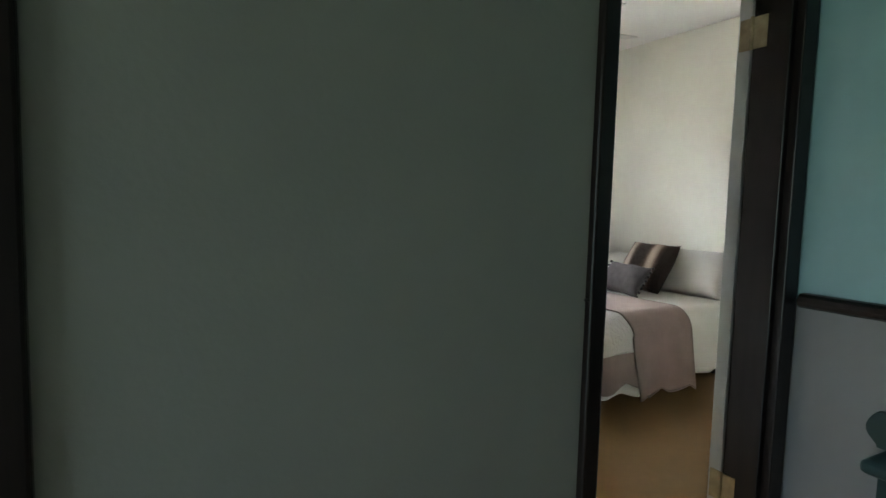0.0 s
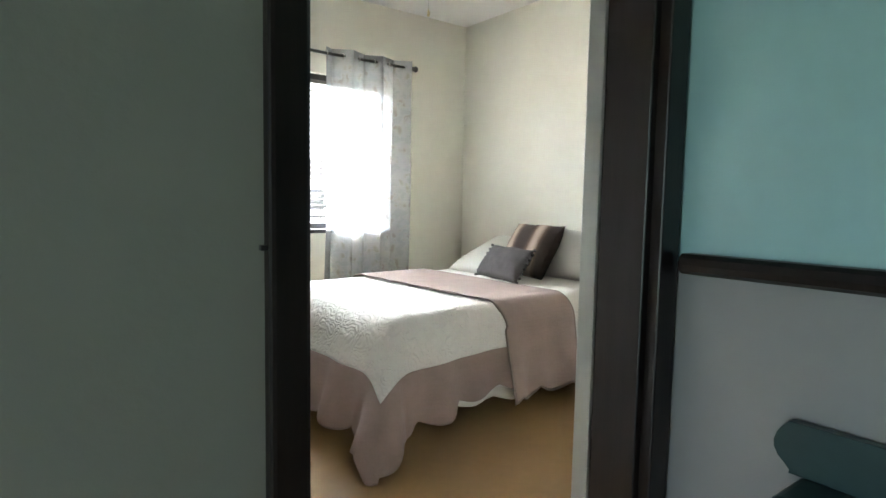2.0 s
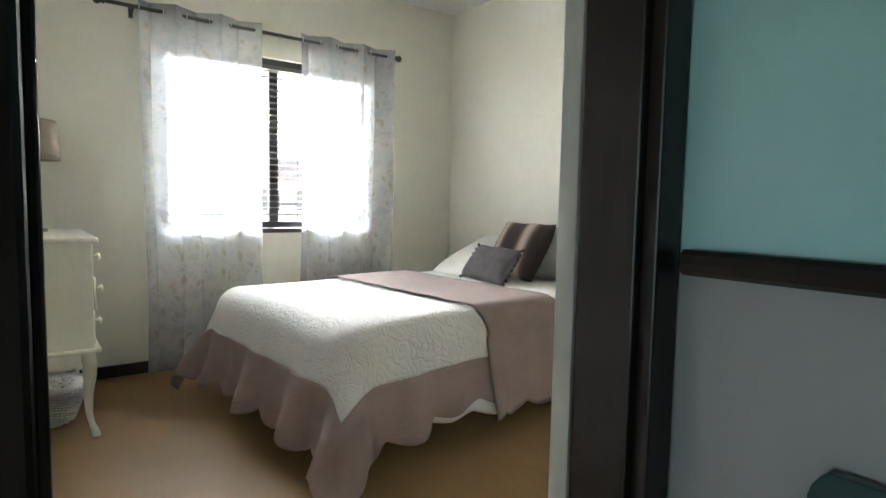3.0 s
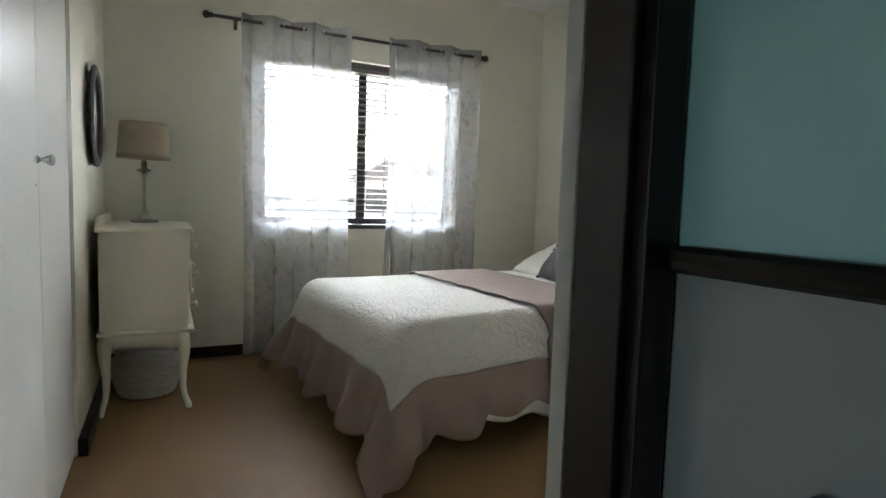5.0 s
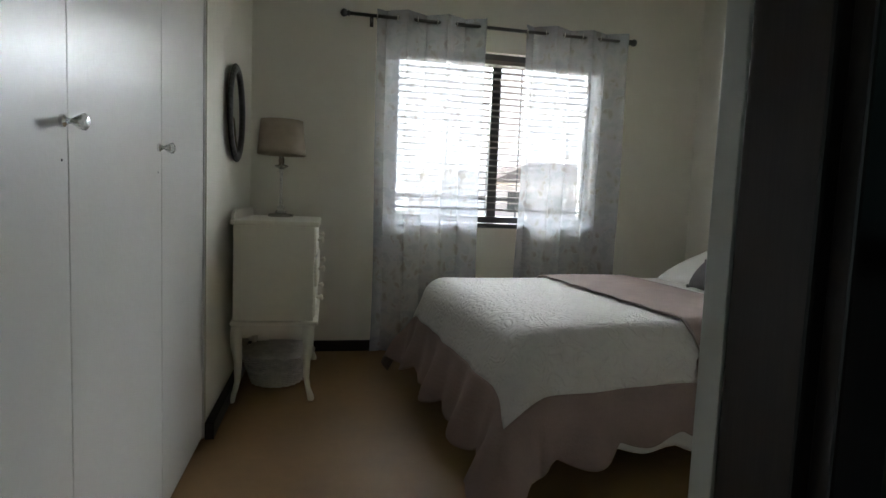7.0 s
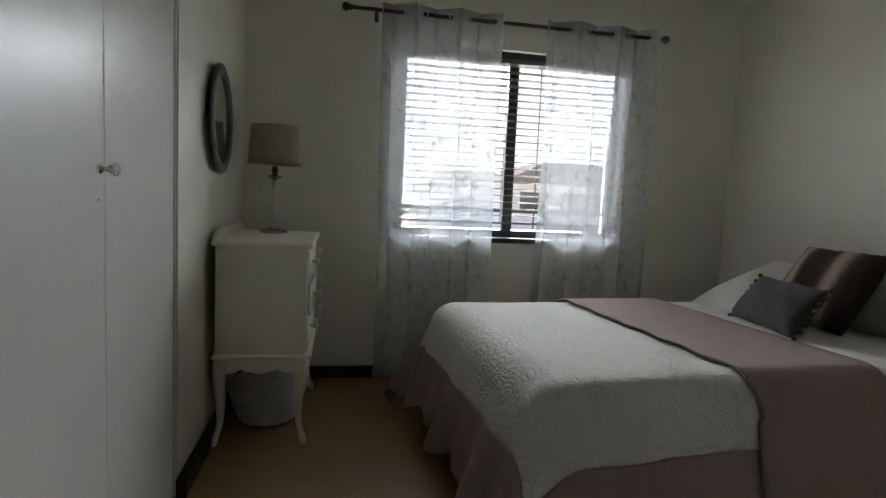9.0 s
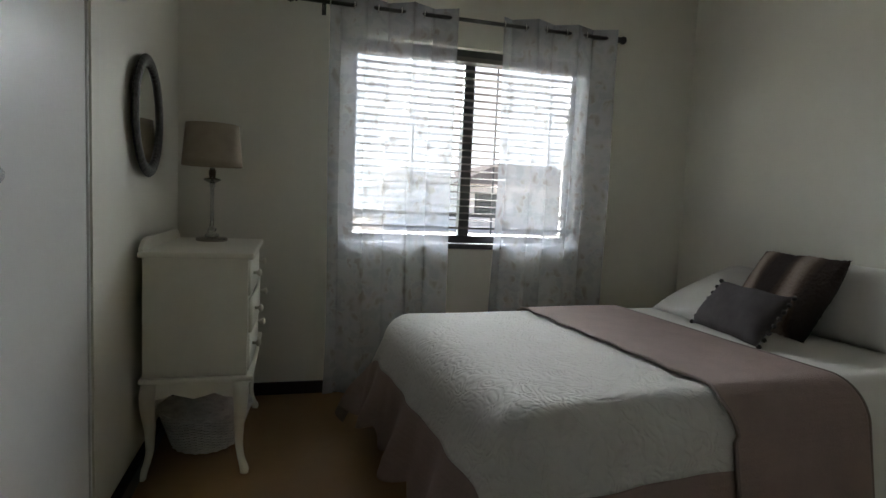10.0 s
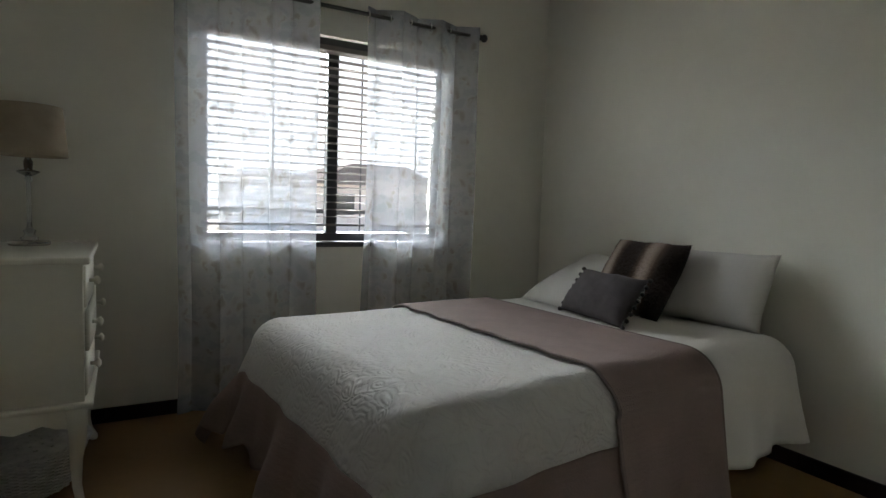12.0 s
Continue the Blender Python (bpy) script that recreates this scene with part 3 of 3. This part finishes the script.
run = bed_cloth(0.6, 1.18, 0.0, 0.56, 0.5, 0.03, 0.014, 11, scal=0.21, depth=0.08, nx=60, ny=150, foot=False)
for v in run.verts:
    # scalloped long edge towards the foot
    k = max(0.0, 1 - (v.co.x - (BX0 + 0.66)) / 0.12)
    v.co.x += 0.022 * k * abs(math.sin(math.pi * v.co.y / 0.24)) if v.co.z > 0.5 else 0.0
q = askew(thing("bed_runner", "mauve quilted throw laid across the bed", "throw"))
soft(part("field", split(run, 0), M["mauve"], q, smooth=True), 0.008)
soft(part("piping", split(run, 1), M["piping"], q, "darker stitched edge", True), 0.01)
run.free()



def cushion(name, label, w, h, d, material, at, lean, turn, category, fuzz=0.0):
    """A filled cushion: pinched corners, full middle. Local x across, z up."""
    def shape(u, v, s):
        a, c = 2 * u - 1, 2 * v - 1
        edge = (1 - a * a) * (1 - c * c)
        k = 1 - 0.06 * (1 - abs(a) ** 2) * (abs(c) ** 6)
        j = 1 - 0.06 * (1 - abs(c) ** 2) * (abs(a) ** 6)
        return Vector((a * w / 2 * j, s * d / 2 * edge ** 0.42 + 0.006 * math.sin(7 * a + 3 * c), c * h / 2 * k + h / 2))
    bm = grid(26, 22, lambda u, v: shape(u, v, 1))
    grid(26, 22, lambda u, v: shape(u, v, -1), bm)
    bmesh.ops.remove_doubles(bm, verts=bm.verts, dist=0.0008)
    bmesh.ops.recalc_face_normals(bm, faces=bm.faces)
    if fuzz:
        # tufts: the pile stands out unevenly
        bmesh.ops.subdivide_edges(bm, edges=bm.edges, cuts=3, use_grid_fill=True)
        bm.normal_update()
        rnd = random.Random(5)
        for v in bm.verts:
            v.co += v.normal * rnd.uniform(0, fuzz) + Vector((rnd.uniform(-1, 1), 0, rnd.uniform(-1, 1))) * fuzz * 0.35
    ob = link(name, bm, material, label=label, smooth=True, category=category)
    ob.matrix_world = pose(*at, 0, 0, turn) @ pose(0, 0, 0, lean, 0, 0)
    return ob


# cushions face the foot of the bed; local x runs along the bed head
cushion("pillow", "white pillow propped against the wall", 0.66, 0.385, 0.17, M["sheet"], (4.03, 2.92, 0.605), -18, -90, "pillow")
cushion("pillow", "white pillow slumped flat against the wall", 0.66, 0.6, 0.15, M["sheet"], (3.62, 3.5, 0.6), -64, -90, "pillow")
cushion("fur_cushion", "striped brown faux-fur cushion leaning on the pillows", 0.5, 0.44, 0.17, M["fur"], (3.8, 3.2, 0.615), -30, -92, "cushion", 0.007)
c = cushion("velvet_cushion", "small charcoal velvet cushion with pompom edges", 0.49, 0.26, 0.12, M["grey_velvet"], (3.52, 3.14, 0.625), -34, -98, "cushion")
for sx in (-1, 1):
    for i in range(8):
        bm = bmesh.new()
        bmesh.ops.create_icosphere(bm, subdivisions=2, radius=0.011, matrix=Matrix.Translation((sx * 0.25, 0, 0.005 + i * 0.036)))
        part("pompom", bm, M["grey_velvet"], c, smooth=True)


# ---- wardrobe ----
def wardrobe():
    w = thing("wardrobe", "white gloss built-in wardrobe with crystal knobs", "wardrobe", (0, 0, 0))
    fx = 0.972
    part("carcass", box(0.92, fx - 0.003, SY + 0.001, 3.007, 0.001, 2.5), M["white_gloss"], w)
    ys = (SY + 0.004, 1.735, 2.385, 2.988)
    for a, b in zip(ys, ys[1:]):
        part("door", box(fx - 0.002, fx + 0.018, a + 0.0015, b - 0.0015, 0.012, 2.45, 0.002), M["white_gloss"], w)
    part("edge_trim", box(fx - 0.002, fx + 0.023, 2.991, 3.0065, 0.001, 2.5, 0.005), M["white_gloss"], w, "white edge moulding")
    for y, z in ((1.705, 1.188), (2.345, 1.19)):
        k = part("knob", lathe([(0.007, 0), (0.008, 0.006), (0.006, 0.012), (0.005, 0.016), (0.009, 0.024), (0.0155, 0.036), (0.0165, 0.043), (0.01, 0.048), (0.002, 0.049)], 8, at=(fx + 0.018, y, z), axis="x"), M["crystal"], w, "faceted crystal knob")
        part("rosette", lathe([(0.0125, 0), (0.0125, 0.006), (0.007, 0.011)], 14, at=(fx + 0.0182, y, z), axis="x"), M["chrome"], k, "chrome rosette")
        part("screw_hole", lathe([(0.003, 0), (0.003, 0.0008)], 8, at=(fx + 0.0182, y, z - 0.075), axis="x"), M["black_rod"], w, "small dark screw hole")


wardrobe()


# ---- chest of drawers with its lamp, basket and mirror ----
CX0, CX1, CY0, CY1 = 1.034, 1.441, 3.426, 4.2


def chest():
    c = thing("chest_of_drawers", "cream painted chest of drawers on cabriole legs", "chest of drawers")
    part("body", box(CX0 + 0.008, CX1 - 0.004, CY0 + 0.008, CY1 - 0.008, 0.42, 0.905, 0.003), M["chest"], c)
    part("top", box(CX0 - 0.005, CX1 + 0.02, CY0 - 0.014, CY1 + 0.014, 0.905, 0.93, 0.008, seg=3), M["chest"], c)
    out = [(CY0, 0.93), (CY0 + 0.0, 0.945), (CY0 + 0.04, 0.97), (CY0 + 0.1, 0.98), (CY1 - 0.1, 0.98), (CY1 - 0.04, 0.97), (CY1, 0.945), (CY1, 0.93)]
    part("gallery", prism(out, 0.016, "x", CX0 - 0.002, bevel=0.002), M["chest"], c, "low curved back gallery")
    part("base_moulding", box(CX0 - 0.004, CX1 + 0.022, CY0 - 0.012, CY1 + 0.012, 0.4, 0.42, 0.007, seg=3), M["chest"], c)
    ap = [(CX0 + 0.03, 0.4), (CX0 + 0.03, 0.33), (CX0 + 0.08, 0.335), (CX0 + 0.12, 0.352), (CX0 + 0.2, 0.33), (CX0 + 0.28, 0.352), (CX0 + 0.32, 0.335), (CX1 - 0.03, 0.33), (CX1 - 0.03, 0.4)]
    part("apron", prism(ap, 0.016, "y", CY0 + 0.004), M["chest"], c, "wavy apron")
    part("apron", prism(ap, 0.016, "y", CY1 - 0.02), M["chest"], c, "wavy apron")
    yl = CY1 - CY0
    ap2 = [(CY0 + 0.04, 0.4), (CY0 + 0.04, 0.325)] + [(CY0 + 0.04 + (yl - 0.08) * i / 16, 0.335 + 0.018 * math.sin(math.pi * i / 4 + 0.6)) for i in range(1, 16)] + [(CY1 - 0.04, 0.325), (CY1 - 0.04, 0.4)]
    part("apron", prism(ap2, 0.016, "x", CX1 - 0.016), M["chest"], c, "wavy apron")
    # cabriole legs: a swept square section
    for lx, sx in ((CX0 + 0.035, -1), (CX1 - 0.035, 1)):
        for ly, sy in ((CY0 + 0.035, -1), (CY1 - 0.035, 1)):
            bm = bmesh.new()
            rings = []
            for z, off, w in ((0.4, 0.0, 0.062), (0.35, 0.008, 0.06), (0.29, 0.009, 0.052), (0.2, 0.002, 0.038), (0.11, 0.003, 0.028), (0.06, 0.012, 0.026), (0.035, 0.022, 0.03), (0.016, 0.028, 0.034), (0.0, 0.028, 0.03)):
                rings.append([bm.verts.new((lx + sx * off + dx * w / 2, ly + sy * off + dy * w / 2, z)) for dx, dy in ((-1, -1), (1, -1), (1, 1), (-1, 1))])
            for a, b in zip(rings, rings[1:]):
                for i in range(4):
                    bm.faces.new((a[i], a[(i + 1) % 4], b[(i + 1) % 4], b[i]))
            bm.faces.new(rings[0])
            bm.faces.new(rings[-1][::-1])
            bmesh.ops.recalc_face_normals(bm, faces=bm.faces)
            bmesh.ops.bevel(bm, geom=[e for e in bm.edges], offset=0.004, segments=2, affect="EDGES", clamp_overlap=True)
            part("leg", bm, M["chest"], c, smooth=True)
    # three drawers, bowed fronts, two knobs each
    for z0, z1, pulled in ((0.75, 0.89, 0.0), (0.595, 0.735, 0.008), (0.435, 0.58, 0.0)):
        dr = part("drawer", grid(14, 2, lambda u, v, z0=z0, z1=z1, pulled=pulled: Vector((CX1 + 0.002 + pulled + 0.009 * math.sin(math.pi * u), CY0 + 0.03 + (yl - 0.06) * u, z0 + (z1 - z0) * v))), M["chest"], c, smooth=True)
        m = dr.modifiers.new("thickness", "SOLIDIFY")
        m.thickness = 0.012
        if pulled:
            # thin dark sheet that paints the shade behind the pulled-out front
            part("drawer_gap_shade", box(CX1 - 0.003, CX1 + pulled - 0.01, CY0 + 0.045, CY1 - 0.045, z0 + 0.01, z1 - 0.02), M["bed_base"], dr, "thin dark sheet standing in for shade in the drawer gap")
        for y in (CY0 + 0.16, CY1 - 0.16):
            part("knob", lathe([(0.007, 0), (0.007, 0.014), (0.016, 0.022), (0.016, 0.03), (0.006, 0.036)], 14, at=(CX1 + 0.008 + pulled, y, (z0 + z1) / 2 + 0.01), axis="x"), M["chest"], dr, "turned cream knob", True)


chest()


def lamp():
    l = thing("table_lamp", "chrome and glass table lamp with a beige drum shade", "lamp", (1.224, 4.02, 0.93))
    part("base", lathe([(0.07, 0), (0.074, 0.004), (0.074, 0.014), (0.066, 0.019), (0.03, 0.023)], 32), M["nickel"], l, "round polished nickel foot", True)
    part("column", lathe([(0.03, 0.022), (0.034, 0.03), (0.016, 0.045), (0.024, 0.06), (0.009, 0.075), (0.008, 0.26), (0.016, 0.27), (0.012, 0.285)], 16), M["crystal"], l, "slim glass column", True)
    part("collar", lathe([(0.013, 0.285), (0.04, 0.3), (0.042, 0.305), (0.014, 0.312), (0.018, 0.34), (0.01, 0.36)], 20), M["nickel"], l, "chrome drip cup", True)
    bm = bmesh.new()
    grid(40, 8, lambda u, v: Vector(((0.138 - 0.018 * v) * math.cos(2 * math.pi * u), (0.138 - 0.018 * v) * math.sin(2 * math.pi * u), 0.37 + 0.2 * v)), bm, wrap=True)
    s = part("shade", bm, M["shade"], l, "beige linen drum shade", True)
    soft(s, 0.003)
    part("shade_ring", grid(40, 6, lambda u, v: Vector(((0.1385 + 0.002 * math.cos(6.28 * v)) * math.cos(2 * math.pi * u), (0.1385 + 0.002 * math.cos(6.28 * v)) * math.sin(2 * math.pi * u), 0.37 + 0.003 * math.sin(6.28 * v))), wrap=True), M["shade"], s, smooth=True)


lamp()


def basket():
    b = thing("wicker_basket", "white-washed wicker basket with an openwork lid under the chest", "basket", (1.235, 3.785, 0))
    rows, n = 24, 40
    # woven strands, one ring of cane a row
    bm = bmesh.new()
    for i in range(rows):
        v = (i + 0.5) / rows
        r = 0.105 + 0.045 * v
        sg = 1 if i % 2 else -1
        def strand(u, w, r=r, v=v, sg=sg):
            rr = r + 0.0045 * sg * math.cos(2 * math.pi * u * n / 2) + 0.0042 * math.cos(2 * math.pi * w)
            return Vector((rr * math.cos(2 * math.pi * u), rr * 1.15 * math.sin(2 * math.pi * u), 0.006 + 0.245 * v + 0.0056 * math.sin(2 * math.pi * w)))
        grid(n * 3, 6, strand, bm, wrap=True)
    part("weave", bm, M["wicker"], b, smooth=True)
    bm = bmesh.new()
    for i in range(n):
        a = 2 * math.pi * i / n
        p0, p1 = Vector((0.104 * math.cos(a), 0.1196 * math.sin(a), 0.004)), Vector((0.149 * math.cos(a), 0.171 * math.sin(a), 0.254))
        grid(6, 2, lambda u, v: p0.lerp(p1, v) + Vector((0.003 * math.cos(6.28 * u), 0.003 * math.sin(6.28 * u), 0)), bm, wrap=True)
    part("stakes", bm, M["wicker"], b, smooth=True)
    bm = bmesh.new()
    for s in (0, math.pi):
        grid(120, 6, lambda u, v, s=s: Vector(((0.151 + 0.007 * math.cos(2 * math.pi * u * 26 + s) + 0.006 * math.cos(6.28 * v)) * math.cos(2 * math.pi * u), (0.174 + 0.007 * math.cos(2 * math.pi * u * 26 + s) + 0.006 * math.cos(6.28 * v)) * math.sin(2 * math.pi * u), 0.256 + 0.006 * math.sin(2 * math.pi * u * 26 + s) + 0.006 * math.sin(6.28 * v))), bm, wrap=True)
    part("braided_rim", bm, M["wicker"], b, smooth=True)
    # lid: one woven disc with small openings in it
    bm = grid(60, 15, lambda u, v: Vector(((0.008 + 0.138 * v) * math.cos(6.2832 * u), (0.008 + 0.138 * v) * 1.15 * math.sin(6.2832 * u), 0.29 - 0.03 * v + 0.003 * math.sin(6.2832 * u * 15) * math.sin(22 * v))), wrap=True)
    bm.faces.ensure_lookup_table()
    gone = [f for k, f in enumerate(bm.faces) if k % 14 in (3, 6, 9) and (k // 14 + k % 14) % 4 == 0]
    bmesh.ops.delete(bm, geom=gone, context="FACES_ONLY")
    soft(part("lid", bm, M["wicker"], b, "openwork woven lid", True), 0.006)
    part("bottom", lathe([(0.104, 0.002), (0.104, 0.01)], 32), M["wicker"], b)


basket()
bpy.data.objects["wicker_basket"].scale = (1.3, 1.22, 0.7)


def mirror():
    m = thing("oval_mirror", "oval mirror in a dark carved beaded frame on the wall", "mirror", (WX + 0.014, 3.6, 1.469), group="")
    ry, rz = 0.235, 0.249
    def fr(u, v):
        a, t = 2 * math.pi * u, 2 * math.pi * v
        bead = 1 + 0.05 * math.cos(a * 48)
        w, h = 0.026 * bead, 0.014
        k = w * math.cos(t)
        return Vector((0.016 + h * math.sin(t), (ry - 0.028 + k) * math.cos(a), (rz - 0.028 + k) * math.sin(a)))
    part("frame", grid(288, 10, fr, wrap=True), M["mirror_frame"], m, "dark carved beaded frame", True)
    oval = [((ry - 0.03) * math.cos(2 * math.pi * k / 64), (rz - 0.03) * math.sin(2 * math.pi * k / 64)) for k in range(64)]
    bm = prism(oval, 0.006, "x", 0.008)
    part("mirror_glass", bm, M["mirror"], m, "silvered oval glass")


mirror()


# ---- ceiling fan ----
def fan():
    f = thing("ceiling_fan", "white ceiling fan at rest with two pull cords", "ceiling fan", (2.79, 2.97, 0))
    part("rod", lathe([(0.055, CEIL), (0.05, CEIL - 0.03), (0.012, CEIL - 0.04), (0.012, 2.59)], 20), M["fan"], f, smooth=True)
    part("motor", lathe([(0.03, 2.6), (0.09, 2.58), (0.1, 2.54), (0.1, 2.47), (0.09, 2.44), (0.05, 2.425), (0.02, 2.415)], 28), M["fan"], f, smooth=True)
    for i in range(4):
        a = radians(-8 + 90 * i)
        def blade(u, v):
            r, w = 0.1 + 0.42 * u, (v - 0.5) * (0.11 + 0.035 * u)
            if u > 0.93:
                w *= 0.93
            p = Vector((r, w, 2.46 + 0.15 * w))
            return Matrix.Rotation(a, 3, "Z") @ p
        soft(part("blade", grid(12, 5, blade), M["fan"], f, "flat white blade"), 0.006)
    for x, y, z in ((0.04, 0.03, 2.205), (-0.07, 0.02, 2.3)):
        c = part("pull_cord", lathe([(0.002, z + 0.03), (0.002, 2.445)], 6, at=(x, y, 0)), M["fan"], f)
        part("pull_bell", lathe([(0.003, z + 0.035), (0.007, z + 0.02), (0.009, z), (0.006, z - 0.006)], 12, at=(x, y, 0)), M["ivory"], c, "ivory teardrop pull")


fan()


# ---- green cabinet in the hall ----
def green_cabinet():
    g = thing("green_cabinet", "dark green painted hall cabinet with a shaped backboard", "cabinet")
    x0, x1, y0, y1 = 1.942, HE - 0.006, -0.57, 0.685
    part("body", box(x0 + 0.03, x1 - 0.002, y0 + 0.03, y1 - 0.035, 0.001, 0.604, 0.004), M["green"], g)
    part("top", box(x0, x1 - 0.001, y0, y1, 0.605, 0.645, 0.017, seg=4), M["green"], g, "top board with a rounded edge")
    # backboard: its end is cut in an ogee
    end = [(0.7, 0.6455), (0.697, 0.652), (0.706, 0.662), (0.719, 0.674), (0.727, 0.688), (0.728, 0.703), (0.723, 0.72), (0.714, 0.734), (0.703, 0.746)]
    part("backboard", prism([(y0, 0.6455)] + end + [(y0, 0.746)], 0.024, "x", x1 - 0.026, bevel=0.0025), M["green"], g, "upright backboard with a curved end")
    for a, b in ((y0 + 0.06, 0.035), (0.05, y1 - 0.07)):
        d = part("door", box(x0 + 0.018, x0 + 0.0295, a, b, 0.08, 0.575, 0.003), M["green"], g, "plain green door")
        part("knob", lathe([(0.006, 0), (0.006, -0.012), (0.014, -0.02), (0.01, -0.028)], 12, at=(x0 + 0.018, b - 0.05 if a < 0 else a + 0.05, 0.42), axis="x"), M["brass"], d, "small brass knob", True)


green_cabinet()

# ---- outside ----
haze = bpy.data.materials.new("bright_hazy_sky")
haze.use_nodes = True
hn = haze.node_tree
hn.nodes.remove(hn.nodes["Principled BSDF"])
he = hn.nodes.new("ShaderNodeEmission")
he.inputs[0].default_value, he.inputs[1].default_value = (0.84, 0.93, 1.0, 1), 1.05
hn.links.new(he.outputs[0], hn.nodes["Material Output"].inputs[0])
bm = grid(25, 2, lambda u, v: Vector((2.6 + 62 * math.sin(radians(-78 + 156 * u)), 4 + 62 * math.cos(radians(-78 + 156 * u)), -0.3 + 52 * v)))
structure("backdrop", bm, haze, "bright hazy sky far beyond the garden", "sky")
structure("ground", box(-300, 300, -300, 300, -0.45, -0.4), M["grass"], "lawn around the house", "ground")
structure("pavement", box(-30, 40, NY + 0.23, NY + 56, -0.39, -0.36), M["paving"], "pale paving outside the window", "paving")
h = thing("house", "peach plastered house with a grey tiled roof", "house", (13.8, 30, -0.4))
part("wall", box(-3.4, 3.4, 0, 6, 0, 2.6), M["house"], h)
part("wall", box(-7.3, -3.42, 0.4, 6, 0, 2.9), M["pale_wall"], h, "pale plastered wing")
part("roof", prism([(-7.4, 2.9), (-3.82, 2.9), (-3.9, 3.1), (-7.3, 3.1)], 6, "y", 0), M["pale_wall"], h, "pale flat roof edge")
part("roof", prism([(-3.8, 2.6), (3.8, 2.6), (1.6, 3.7), (-1.6, 3.7)], 7, "y", -0.5), M["tiles"], h)
for x in (-2.7, -0.4, 1.6):
    w = part("window", box(x, x + 1.4, -0.03, 0.04, 1.0, 2.1), M["alu"], h)
    part("pane", box(x + 0.06, x + 1.34, -0.04, -0.032, 1.06, 2.04), M["glass"], w)
